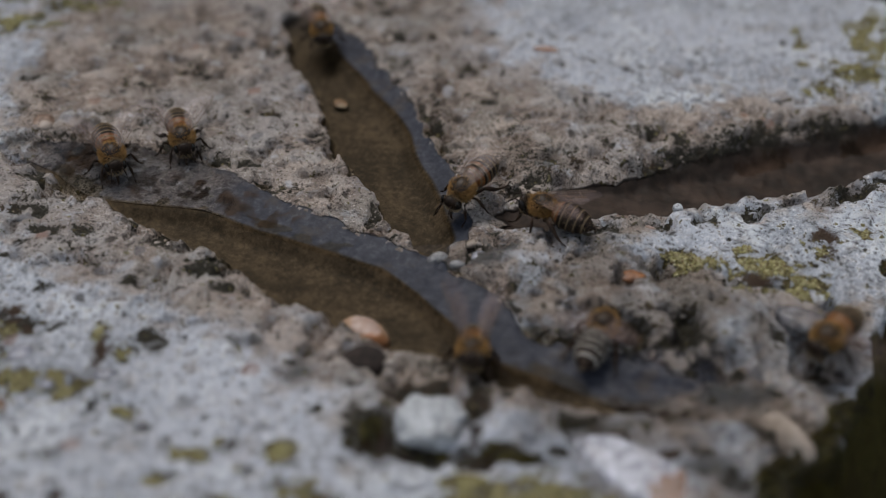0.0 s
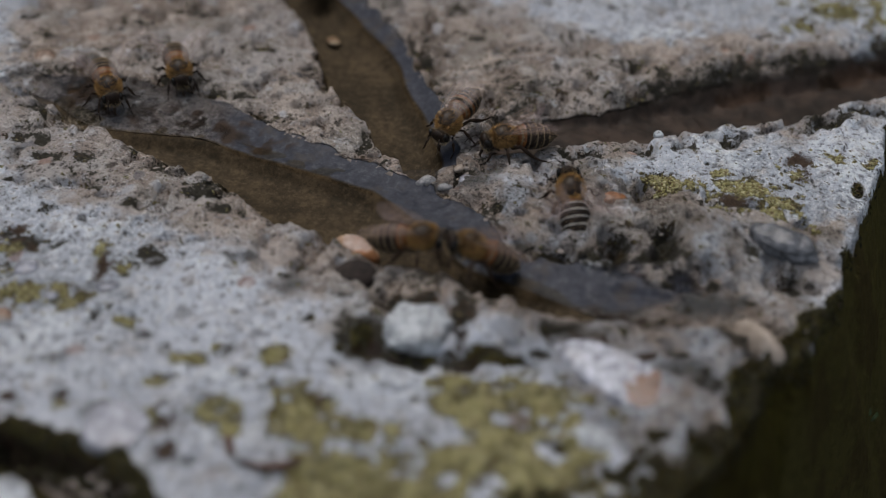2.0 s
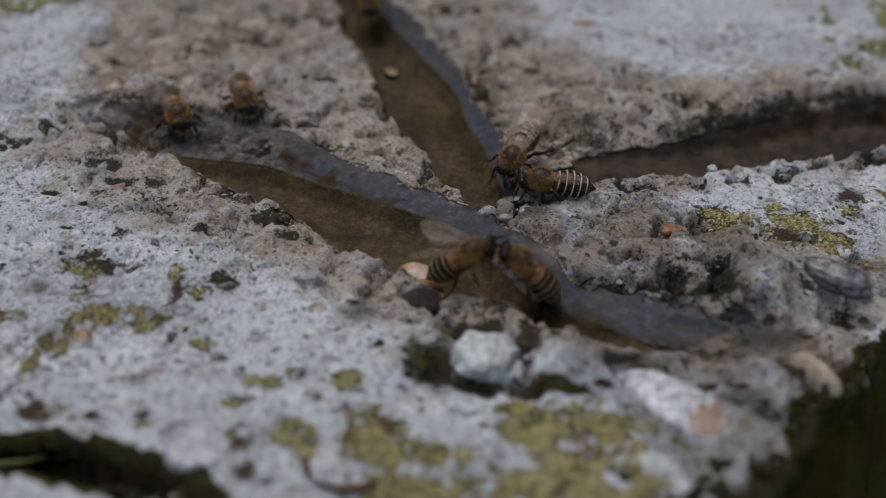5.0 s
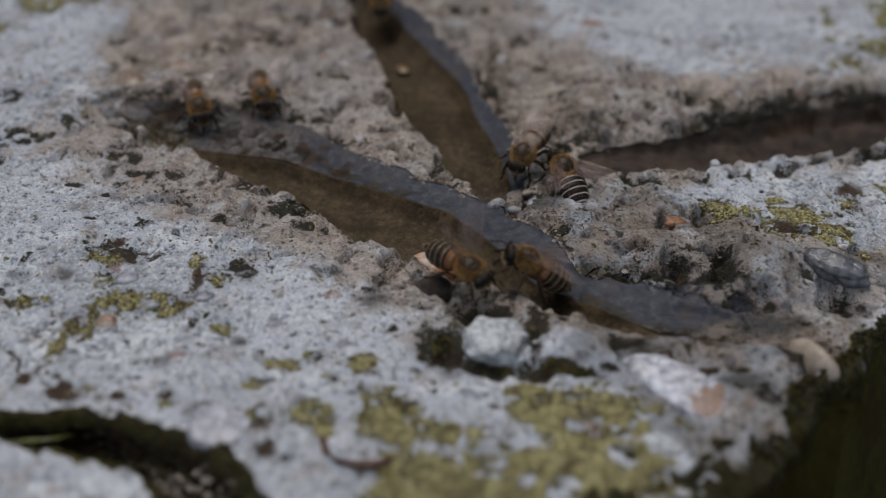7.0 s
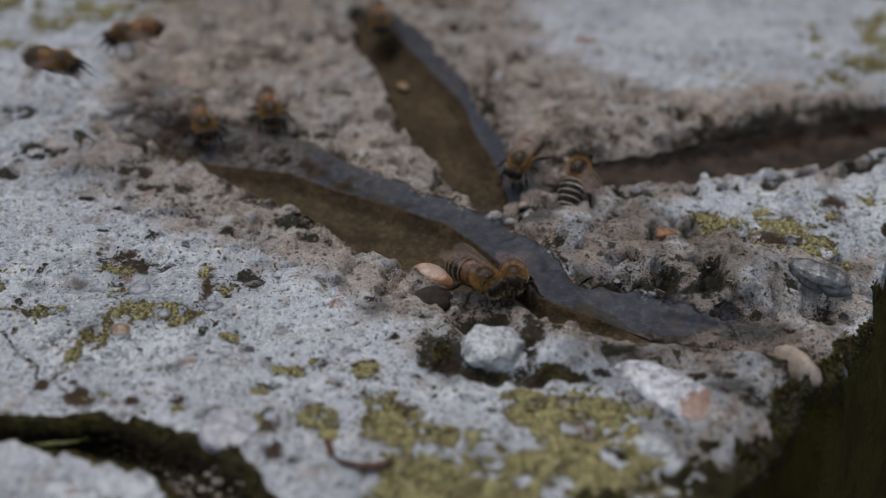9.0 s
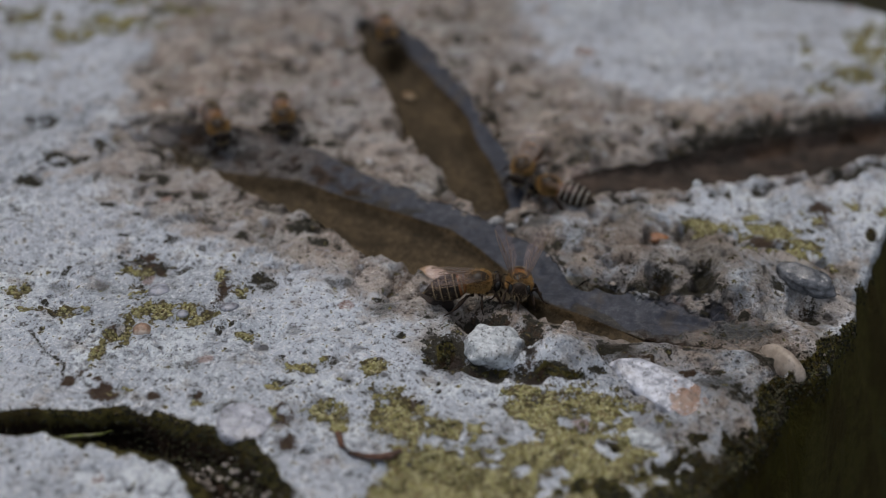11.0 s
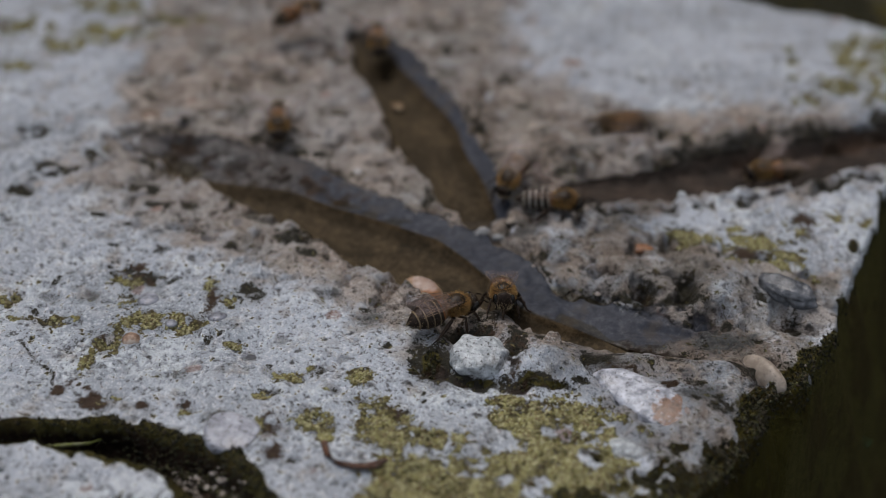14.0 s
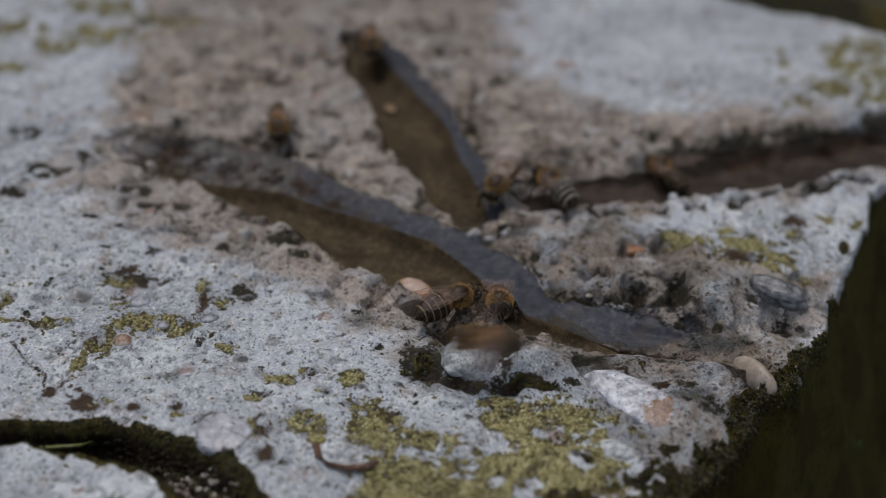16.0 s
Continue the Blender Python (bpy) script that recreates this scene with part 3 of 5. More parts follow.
# ---- the stone ----
def axis(knots):
    """Grid lines from (start, stop, step) stretches."""
    return np.concatenate([np.arange(a, b, s) for a, b, s in knots])


AX = axis([(-260, -90, 12), (-90, -62, 1.2), (-62, 128, 0.36), (128, 150, 1.2), (150, 260, 12)])
AY = axis([(-60, 108, 12), (108, 128, 1.5), (128, 232, 0.36), (232, 312, 0.55), (312, 330, 2), (330, 420, 12)])
GX, GY = np.meshgrid(AX, AY)
GZ, TAN, WET, MOSS, MUD, SIDE, SILT, BANK, REACH, PEAT_SHADE = stone_height(GX, GY)


def blots(x, y, spots, ragged=0.55, seed=40, broken=True):
    """A mask of ragged blots (x, y, rx, ry)."""
    m = np.zeros_like(x)
    for k, (px, py, rx, ry) in enumerate(spots):
        near = (np.abs(x - px) < 2 * rx) & (np.abs(y - py) < 2 * ry)
        d = np.hypot((x[near] - px) / rx, (y[near] - py) / ry) + ragged * 2 * (fbm(x[near], y[near], 2.2, seed + k, 2) - 0.5)
        m[near] = np.maximum(m[near], (1 - ramp(d, 0.0, 1.6)) * (ramp(fbm(x[near], y[near], 1.5, seed, 2), 0.26, 0.5) if broken else 1.0))
    return m


# Dark stains; the entry at 12.9, 219.3 is a painted shadow streak
STAINS_AND_SHADOW_LEFT = [(-13, 220, 4, 3.5), (-9, 215, 3, 3), (-15, 215, 3, 2), (-26.8, 213.4, 2.4, 3.8), (-42, 219, 4, 2), (-33, 207, 4, 2.4), (-37, 200, 3, 2.2), (-20.8, 194.4, 1.5, 1.3), (-15.3, 192.8, 1.1, 0.8), (-15.6, 203.4, 3.2, 1.8), (-5.7, 197.9, 2.8, 3.2), (-11.1, 199.5, 2.8, 1.8), (-15.4, 223.6, 2.0, 1.6), (-15, 186.3, 1.2, 0.7), (3.9, 189.5, 1.4, 1.4),
               (12.9, 219.3, 3.2, 1.2), (18.6, 212.5, 3.2, 1.7), (14.4, 193, 3.6, 2.3), (17.9, 189.2, 2.8, 1.7)]
STAINS_NEAR = [(-8.9, 179.2, 4.2, 2.4), (-6.2, 179.4, 2.4, 1.2), (10.9, 177.2, 2.6, 2.6), (5.2, 175, 1.1, 3), (40.8, 156.8, 0.55, 0.65), (41.0, 155.4, 0.5, 0.55), (33.9, 167.2, 0.9, 0.8), (50.1, 166.8, 0.6, 0.6), (44, 162.4, 6, 1.6), (40, 165, 2.6, 4), (56, 160.8, 5, 1.1), (53.5, 171, 1.6, 5), (15, 193, 4.0, 2.4), (7.5, 150.3, 0.9, 0.9), (37.7, 172.0, 1.6, 1.4), (29.5, 175.0, 1.2, 0.9)]
STAINS_FAR = [(-28.9, 240.8, 3, 1.6), (-23.7, 234.7, 3.6, 1.7), (-4.2, 250.9, 2.3, 1.4), (-0.3, 246, 4.5, 1.6), (-8.6, 241.5, 2.4, 1.1), (31.3, 265.9, 3.0, 3.0), (45.4, 255.9, 1.8, 2.8), (54.6, 241.3, 2.8, 1.7), (49.9, 244.4, 2.2, 1.3), (68.2, 239.7, 4.6, 1.7), (75.6, 237.3, 3.4, 2.6), (67.2, 248.9, 2.4, 0.9), (80.9, 235.5, 2.2, 2.2), (13.1, 258.3, 4, 4),
              (13.7, 234.1, 4, 0.8), (63.6, 219.7, 4.7, 1.3), (54.3, 219, 2.2, 2.4), (24, 281, 4, 2.5), (40, 276, 4, 2), (48, 270.5, 4, 1.6)]
# Stains, plus shade painted into holes at 92.6, 206.5 and 108, 224.3
STAINS_AND_HOLE_SHADE = [(75.2, 210.3, 1.0, 0.8), (92.6, 206.5, 1.0, 1.0), (74, 187.5, 2.2, 3), (100.5, 207, 2.0, 4), (98, 196, 3, 1), (108, 224.3, 2.6, 1.8), (99.6, 203, 3.0, 2.0), (88, 197.5, 6, 1.2), (79.5, 204.5, 3, 1.5), (91, 186, 2, 2), (70, 184, 4, 2.5), (66, 206, 2.4, 0.7), (96, 182, 2, 3), (76, 168.5, 6, 1.3), (84, 160, 3, 2.2), (66, 169, 4, 1.1), (80, 164.5, 2.2, 1.2), (88, 167, 2, 2.6), (63, 162.5, 2, 1.2), (74, 156, 2.6, 1.4)]
LICHEN_NEAR = [(-9.6, 177.6, 3, 1.8), (-8.2, 173.0, 2.3, 2.8), (-19.1, 165.7, 3.8, 1.5), (-15.6, 166.5, 1.3, 1.1), (-3.8, 167.6, 3.9, 2.4), (3.2, 167.9, 3.0, 2.6), (-8.2, 162.4, 3.5, 3.0), (-9.2, 156.8, 0.8, 3.2), (-3.2, 150.4, 1.8, 1.3), (11.2, 164.4, 1.8, 1.3), (3.9, 177.4, 1.2, 2.3), (7.7, 172.8, 1.3, 3.0),
               (21.2, 158.2, 2.8, 1.4), (24.2, 159.9, 1.1, 1.3), (31.0, 159.3, 1.7, 1.9), (31.0, 154.4, 1.9, 1.4), (17.6, 154.0, 1.9, 1.2), (27.0, 156.0, 0.9, 0.7), (19.0, 146.5, 1.3, 1.8), (26.4, 149.1, 4.3, 2.6), (36.8, 151.3, 3.6, 3.0), (7.9, 149.0, 1.1, 0.9), (-26.5, 170.5, 1.2, 3.0)]
LICHEN_FRONT = [(39.6, 148.0, 4.7, 2.2), (44.4, 147.1, 4.6, 2.4), (58.0, 154.6, 4.4, 3.4), (63.6, 153.7, 2.8, 4.4), (53.0, 156.8, 2.4, 1.7), (43.5, 141.6, 8.3, 3.5), (57.7, 144.7, 6.5, 3.6), (38.6, 138.9, 3.0, 2.0), (71.4, 153.4, 1.9, 1.4), (64.6, 142.6, 4.0, 2.0), (42, 134, 9, 4), (60, 136, 8, 3)]
LICHEN_FAR = [(-40, 262, 8, 4), (-30, 272, 9, 3), (-54, 243, 5, 3), (-46, 275, 9, 4), (80.2, 203.1, 3.3, 1.8), (82.2, 201.1, 2.8, 1.5), (88.9, 205.7, 2.0, 1.2), (91.9, 201.6, 4.9, 3.0), (97.5, 199.5, 3.6, 2.7), (93.0, 196.3, 5.9, 1.4), (100.0, 193.5, 1.4, 1.4), (108.0, 212.8, 2.4, 1.8), (112.3, 212.6, 1.5, 1.7), (99.4, 207.1, 1.8, 3.2)]
LICHEN_BEYOND = [(127, 270, 6, 9), (125, 261.5, 7, 4), (128, 281, 5, 5), (120, 303, 7, 3), (112, 306, 5, 2), (133, 299, 6, 4), (-63, 261, 9, 5), (-48, 255, 7, 4), (-45, 260, 4, 3), (115, 262.3, 8, 3.2), (107.8, 255.7, 4.4, 2.2), (120.6, 270.2, 6, 7.5), (119, 279.9, 4, 5.4), (106.1, 275.5, 1.3, 5), (105.4, 265.6, 1.5, 1.9), (132, 285, 8, 6)]
# Shade painted into pits and hollows, with dark mossy patches by the pebble
HOLLOW_SHADE_AND_MOSS = [(92.8, 206.4, 1.1, 0.9), (107.7, 223.8, 3.2, 1.9), (46, 171.8, 5.0, 2.0), (41.5, 164.5, 3.4, 5), (46, 161.5, 7, 1.6), (57, 160.8, 5, 1.1), (53.2, 170, 1.8, 5), (63.0, 184.6, 5.6, 2.0), (79.6, 187.2, 2.4, 5.2), (73, 185.5, 2.6, 4.0), (73.4, 177, 3.4, 1.2), (91, 197.6, 7, 1.2), (78, 184, 4, 2), (107.8, 224.4, 2.8, 1.4), (66, 184, 3, 1.5), (96.5, 182.5, 1.2, 2.4)]
BROWN_SPOTS = [(-8.9, 179.2, 4.5, 3.0), (-5.6, 179.2, 2.0, 1.2), (-4.3, 167.9, 1.9, 1.5), (-7.5, 161.6, 2.0, 2.3), (3.9, 168.7, 1.3, 1.9), (-7.7, 152.5, 2.8, 1.1), (-5.7, 149.4, 2.6, 1.9), (20.2, 149.1, 1.5, 3.2), (22.0, 143.8, 1.8, 2.8), (7.5, 150.3, 1.1, 1.2),
               (1.6, 149.6, 1.2, 1.0), (36.6, 152.1, 2.1, 1.6), (-11.1, 150.4, 1.0, 1.5), (5.0, 174.6, 1.0, 3.3), (101, 210, 2.0, 4.5), (89.9, 198.5, 3.0, 1.6), (53.5, 166, 1.2, 4), (69, 165, 3, 1.2), (77, 163, 3, 1.4), (47, 172, 3, 1.2)]
SMUDGES = [(51, 199, 5, 3.4), (54.5, 202, 3, 2), (10.7, 176.9, 3.1, 3.6), (-13.4, 172.2, 1.6, 2.1), (-21.1, 172.0, 2.7, 1.4), (-18.6, 177.7, 1.6, 1.2), (4.5, 156.3, 2.6, 2.3), (24.0, 178.7, 1.3, 1.4), (30.9, 172.8, 2.7, 2.8), (31.1, 177.1, 2.0, 2.3), (34.9, 182.1, 2.8, 1.6), (20.9, 178.5, 2.0, 1.3), (-22.6, 220.3, 2.4, 2.7), (60.2, 225.0, 2.0, 1.8), (14, 148, 3, 2), (84, 176, 8, 4), (74, 174, 7, 2.4), (80, 161, 5, 3), (66, 166, 5, 2)]
HAIRLINE = [(-20.1, 160.4, 0), (-18.0, 157.8, 0), (-15.3, 155.9, 0), (-13.0, 154.7, 0), (-12.1, 150.8, 0)]
DARK = np.maximum.reduce([0.9 * ramp(0.5 - near_line(GX + 1.6 * (fbm(GX, GY, 2, 57) - 0.5), GY + 1.2 * (fbm(GX, GY, 1.5, 58) - 0.5), HAIRLINE)[0], 0, 0.4), 1.4 * blots(GX, GY, HOLLOW_SHADE_AND_MOSS, 0.5, 170, False), 1.4 * blots(GX, GY, STAINS_AND_SHADOW_LEFT), 1.3 * blots(GX, GY, STAINS_NEAR, 0.55, 60), 1.0 * blots(GX, GY, STAINS_FAR, 0.7, 80), blots(GX, GY, STAINS_AND_HOLE_SHADE, 0.5, 100)])
DARK = np.maximum(DARK, 0.6 * TAN * ramp(fbm(GX, GY, 6, 51, 3), 0.62, 0.72))
DARK = np.maximum(DARK, 0.8 * ramp(fbm(GX, GY, 2.8, 52, 2), 0.79, 0.86))
LICHEN = np.maximum.reduce([1.2 * blots(GX, GY, LICHEN_NEAR, 0.7, 120), 1.15 * blots(GX, GY, LICHEN_FRONT, 0.9, 120), 1.2 * blots(GX, GY, LICHEN_FAR + LICHEN_BEYOND, 0.9, 150)])
BROWN = np.maximum(1.6 * blots(GX, GY, BROWN_SPOTS, 0.6, 230), 0.5 * TAN * ramp(fbm(GX, GY, 4.2, 59, 3), 0.58, 0.72))
BROWN = np.maximum(BROWN, (0.2 + 0.5 * TAN) * ramp(fbm(GX, GY, 3.0, 15, 2), 0.65, 0.74) * (MUD < 0.1))
SMUDGE = 1.1 * blots(GX, GY, SMUDGES, 0.6, 260, False)
LICHEN = np.maximum(LICHEN, ramp(inside(GX + 6 * (fbm(GX, GY, 8, 54) - 0.5), GY + 6 * (fbm(GX, GY, 8, 55) - 0.5), LICHEN_ZONE), -3, 4) * ramp(fbm(GX, GY, 5.5, 53, 4) - 0.05 * ramp(GY, 143, 150) + 0.12 * ramp(147 - GY, 0, 5), 0.37, 0.50))
DARK = np.maximum(DARK, 0.95 * ramp(REACH, 0.6, 1.6) * (1 - ramp(REACH, 3, 7)) * ramp(fbm(GX, GY, 3.4, 23, 2), 0.57, 0.68))
DARK = np.maximum(DARK, 0.85 * blots(GX - 0.9, GY - 0.5, LICHEN_NEAR, 0.9, 140))
DARK = np.maximum(DARK, BANK * ramp(fbm(GX, GY, 5, 56, 3), 0.36, 0.56))

MOSS_EDGE = [(76, 144.5, 8, 5.5), (89, 159.5, 3, 3.5), (84, 151, 4, 4), (66, 139, 7, 3.5), (93.5, 162, 2.5, 3), (41.5, 163.5, 3.2, 3.2), (48, 161.4, 5.5, 0.9), (57, 160.8, 4, 0.8)]
MOSS = np.maximum(MOSS, 1.1 * blots(GX, GY, MOSS_EDGE, 0.9, 190))
# Shade painted down the crack walls, darker with depth
PEAT_SHADE = np.maximum(PEAT_SHADE, 0.95 * ramp(-0.4 - GZ, 0, 2.6) * (GX < 40) * (GY < 152))
# Dark brown blots at groove ends, along the near bank and ridge foot
PEAT_SHADE = np.maximum(PEAT_SHADE, 0.85 * blots(GX, GY, [(-12, 219, 4.5, 4.5), (-9, 216, 4.5, 4), (-14, 222, 2.5, 3), (-4, 221.5, 2, 2.5), (-6, 215, 6, 4), (0, 212.5, 6, 4), (7, 211.5, 5, 4), (13, 210.5, 4, 3), (71, 172.6, 2.6, 1.4), (75, 172.2, 3, 1.3), (79, 171.9, 3, 1.2), (16, 208.5, 5, 3.5), (21, 206, 4, 2.6), (42, 163, 3.6, 3.4), (46.5, 160.8, 5.5, 1.5), (55, 160.2, 5, 1.1), (53, 166, 1.2, 3.5)], 0.6, 210))
GZ -= 0.45 * DARK * (GZ > -3) * (MUD < 0.2)


def surface(x, y):
    """Height in mm of the built stone at a plan point."""
    i = int(np.clip(np.searchsorted(AX, x) - 1, 0, len(AX) - 2))
    j = int(np.clip(np.searchsorted(AY, y) - 1, 0, len(AY) - 2))
    return float(GZ[j:j + 2, i:i + 2].mean())


def stone_slab(name, keep, label):
    """The part of the stone sheet whose cells are kept, closed with a skirt."""
    rows, cols = GX.shape
    cell = keep[:-1, :-1] & keep[1:, :-1] & keep[:-1, 1:] & keep[1:, 1:]
    index = np.arange(rows * cols).reshape(rows, cols)
    a, b, c, d = index[:-1, :-1][cell], index[:-1, 1:][cell], index[1:, 1:][cell], index[1:, :-1][cell]
    quads = np.stack([a, b, c, d], 1)
    used = np.unique(quads)
    back = np.full(rows * cols, -1)
    back[used] = np.arange(len(used))
    co = np.stack([GX.ravel()[used], GY.ravel()[used], GZ.ravel()[used]], 1) * MM
    me = bpy.data.meshes.new(name)
    me.from_pydata(co.tolist(), [], back[quads].tolist())
    me.materials.append(STONE)
    me.polygons.foreach_set("use_smooth", [True] * len(me.polygons))
    for key, data in (("tan", TAN), ("dark", DARK), ("brown", BROWN), ("smudge", SMUDGE), ("lichen", LICHEN), ("moss", MOSS), ("mud", MUD), ("wet", WET), ("silt", SILT), ("peat_shade", PEAT_SHADE)):
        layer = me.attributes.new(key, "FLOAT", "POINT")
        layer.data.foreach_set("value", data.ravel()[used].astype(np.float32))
    bm = bmesh.new()
    bm.from_mesh(me)
    rim = [e for e in bm.edges if e.is_boundary]
    low = bmesh.ops.extrude_edge_only(bm, edges=rim)["geom"]
    for v in low:
        if isinstance(v, bmesh.types.BMVert):
            v.co.z = -0.062
    bm.to_mesh(me)
    bm.free()
    return tagged(new(name, me), label, "stone slab")


slab = stone_slab("stone_slab", SIDE > 0, "weathered grey stone slab with carved water-filled grooves and lichen")
stone_slab("stone_slab", SIDE <= 0, "smaller pale grey stone slab beside a mossy crack")


def ground():
    bm = bmesh.new()
    bmesh.ops.create_grid(bm, x_segments=60, y_segments=60, size=1.5)
    for v in bm.verts:
        r = max(abs(v.co.x), abs(v.co.y))
        v.co.z = -0.060 + 0.004 * noise.noise(v.co * 14)
        if r > 1.2:
            v.co.x, v.co.y, v.co.z = v.co.x * 400, v.co.y * 400, -0.060
    me = bpy.data.meshes.new("ground")
    bm.to_mesh(me)
    bm.free()
    me.materials.append(SOIL)
    tagged(new("ground", me), "dark damp soil with moss below the slab", "ground", kind="structure")


ground()


def hedge():
    """A tall dark hedge-like screen, added unseen behind the slab for the water to reflect."""
    bm = bmesh.new()
    rows, cols = 46, 120
    grid = []
    for r in range(rows):
        for c in range(cols):
            a = radians(-78 + 156 * c / (cols - 1))
            h = 3.3 * r / (rows - 1) - 0.06
            far = 2.5 + 0.12 * noise.noise(Vector((a * 9, h * 3, 1))) + 0.10 * noise.noise(Vector((a * 30, h * 11, 4)))
            grid.append(bm.verts.new((far * math.sin(a), far * math.cos(a), h + 0.08 * noise.noise(Vector((a * 20, h * 9, 7))))))
    for r in range(rows - 1):
        for c in range(cols - 1):
            i = r * cols + c
            bm.faces.new((grid[i], grid[i + 1], grid[i + cols + 1], grid[i + cols]))
    back = bmesh.ops.extrude_face_region(bm, geom=list(bm.faces))["geom"]
    for v in back:
        if isinstance(v, bmesh.types.BMVert):
            v.co.x, v.co.y = v.co.x * 1.2, v.co.y * 1.2
    me = bpy.data.meshes.new("hedge")
    bm.to_mesh(me)
    bm.free()
    me.materials.append(DARK_SCREEN)
    tagged(new("hedge", me), "tall unseen dark screen added for the water to reflect", "hedge", kind="structure")


hedge()


def water(line, label, first, last):
    """A level sheet of water along a groove, from row first to last of its line."""
    verts, faces = [], []
    rows = []
    for (x0, y0, w0), (x1, y1, w1) in zip(line[first:last], line[first + 1:last + 1]):
        for s in np.arange(0, 1, 0.125):
            rows.append((x0 + s * (x1 - x0), y0 + s * (y1 - y0), w0 + s * (w1 - w0), x1 - x0, y1 - y0))
    for k, (x, y, w, dx, dy) in enumerate(rows):
        n = math.hypot(dx, dy)
        nx, ny = -dy / n, dx / n
        grow = w + 2.2
        for s in (-1, -0.5, 0, 0.5, 1):
            verts.append(((x + nx * grow * s) * MM, (y + ny * grow * s) * MM, WATER * MM))
        if k:
            faces += [(k * 5 + s, k * 5 + s + 1, (k - 1) * 5 + s + 1, (k - 1) * 5 + s) for s in range(4)]
    ob = new("water", mesh_of("water", verts, faces, WATER_SKIN))
    ob.visible_shadow = False
    tagged(ob, label, "water", kind="structure")


water(GROOVE_LONG, "still brown shallow water in the long groove", 0, 10)
water(GROOVE_BACK, "still brown shallow water in the back groove", 0, 6)


# ---- pebbles set in the stone ----
def pebble(x, y, size, mat, label, sink=0.35, turn=(0, 0, 0), lumps=0.14, seed=0, flat=0.0, detail=3, z=None):
    high = surface(x, y) if z is None else z
    bm = blob_bm(size, (0, 0, 0), turn, detail, lumps, 0.8, seed, flat)
    ob = part("pebble", bm, mat, slab, label)
    ob.location = (x * MM, y * MM, (high + size[2] * (1 - 2 * sink)) * MM)
    return ob


pebble(47.9, 165.4, (4.4, 3.5, 3.2), CHALK, "large white chalky pebble", 0.47, (8, -6, 8), 0.27, 1, 0.55, 5)
pebble(73.3, 159.9, (9.4, 3.7, 2.5), QUARTZ, "long pale quartz pebble stained orange", 0.66, (8, 1, -38), 0.12, 3, 0.45, 5)
pebble(90.3, 169.2, (1.5, 4.6, 2.6), BUFF, "smooth buff stone bedded in the slab's edge", 0.5, (-6, 10, 34), 0.05, 4, 0, 4, -0.6)
pebble(37.4, 184.2, (3.8, 2.3, 2.0), ORANGE, "orange and pink pebble", 0.40, (0, 0, -30), 0.1, 5)
pebble(45.6, 199.0, (1.6, 0.9, 0.9), GREYROCK, "small pale grey pebble at the water", 0.3, (0, 0, 20), 0.2, 9, 0, 2, -0.4)
pebble(48.2, 198.4, (1.3, 0.8, 0.6), GREYROCK, "small grey pebble at the water", 0.4, (0, 0, 0), 0.2, 10, 0, 2, -0.4)
pebble(50.6, 204.2, (2.2, 0.8, 0.6), BUFF, "pale stone sliver in the water", 0.3, (0, 0, 38), 0.12, 11, 0, 2, -0.8)
pebble(52.4, 197.2, (0.9, 0.7, 0.6), GLASSY, "tiny blue grey pebble", 0.3, (0, 0, 0), 0.2, 12, 0, 2, -0.2)
pebble(51.3, 200.2, (1.3, 1.0, 0.6), GLASSY, "small dark grey pebble", 0.3, (0, 0, 50), 0.2, 13, 0, 2, -0.2)
pebble(73.0, 197.6, (1.6, 1.0, 0.7), RUST, "small rust orange pebble", 0.5, (0, 0, 15), 0.4, 6, 0.6, 3)
pebble(75.7, 210.6, (1.2, 1.4, 0.4), ORANGE, "flat reddish pebble", 0.35, (0, 0, 15), 0.15, 7, 0, 2)
pebble(79.9, 214.4, (0.8, 0.7, 0.7), CHALK, "tiny white pebble", 0.25, (0, 0, 0), 0.15, 8, 0, 2)
pebble(-4.9, 173.0, (1.7, 1.7, 0.6), GLASSY, "small blue grey pebble", 0.35, (0, 0, 0), 0.1, 16, 0, 2)
pebble(-4.5, 163.4, (1.5, 1.4, 1.0), UMBER, "small brown pebble", 0.6, (0, 0, 0), 0.1, 17, 0, 2)
pebble(7.1, 169.9, (1.6, 1.1, 0.5), GLASSY, "small blue grey pebble", 0.35, (0, 0, 20), 0.1, 18, 0, 2)
pebble(0.5, 167.5, (1.0, 0.9, 0.5), GLASSY, "small blue grey pebble", 0.35, (0, 0, 0), 0.1, 23, 0, 2)
pebble(59.0, 263.5, (2.6, 1.2, 0.6), ORANGE, "flat orange stone chip", 0.35, (0, 0, 0), 0.15, 21, 0, 2)
pebble(38.4, 176.6, (2.9, 2.6, 1.9), CHAR, "rounded charcoal pebble", 0.74, (0, 0, 10), 0.08, 14)
pebble(95.4, 187.6, (4.8, 2.4, 1.8), SLATE, "wet shiny slate pebble", 0.42, (20, 0, -32), 0.2, 15, 0, 5)
pebble(15.2, 145.8, (4.4, 3.6, 2.4), GLASSY, "glassy pale quartz pebble", 0.74, (0, 0, -10), 0.24, 19, 0.5, 4)
# White lump added in place of a bright highlight on the slope
pebble(69.4, 149.8, (3.0, 1.9, 1.6), CHALK, "white lump standing in for a highlight on the slab's edge", 0.68, (0, 0, -25), 0.15, 20)
pebble(-21.4, 227.2, (2.0, 2.4, 1.2), UMBER, "brownish pink pebble", 0.74, (0, 0, 30), 0.12, 22)


pebble(24.5, 243.5, (1.2, 1.6, 0.3), UMBER, "stone flake lying under the water", 0.5, (0, 0, 30), 0.2, 24, 0, 2, -2.0)


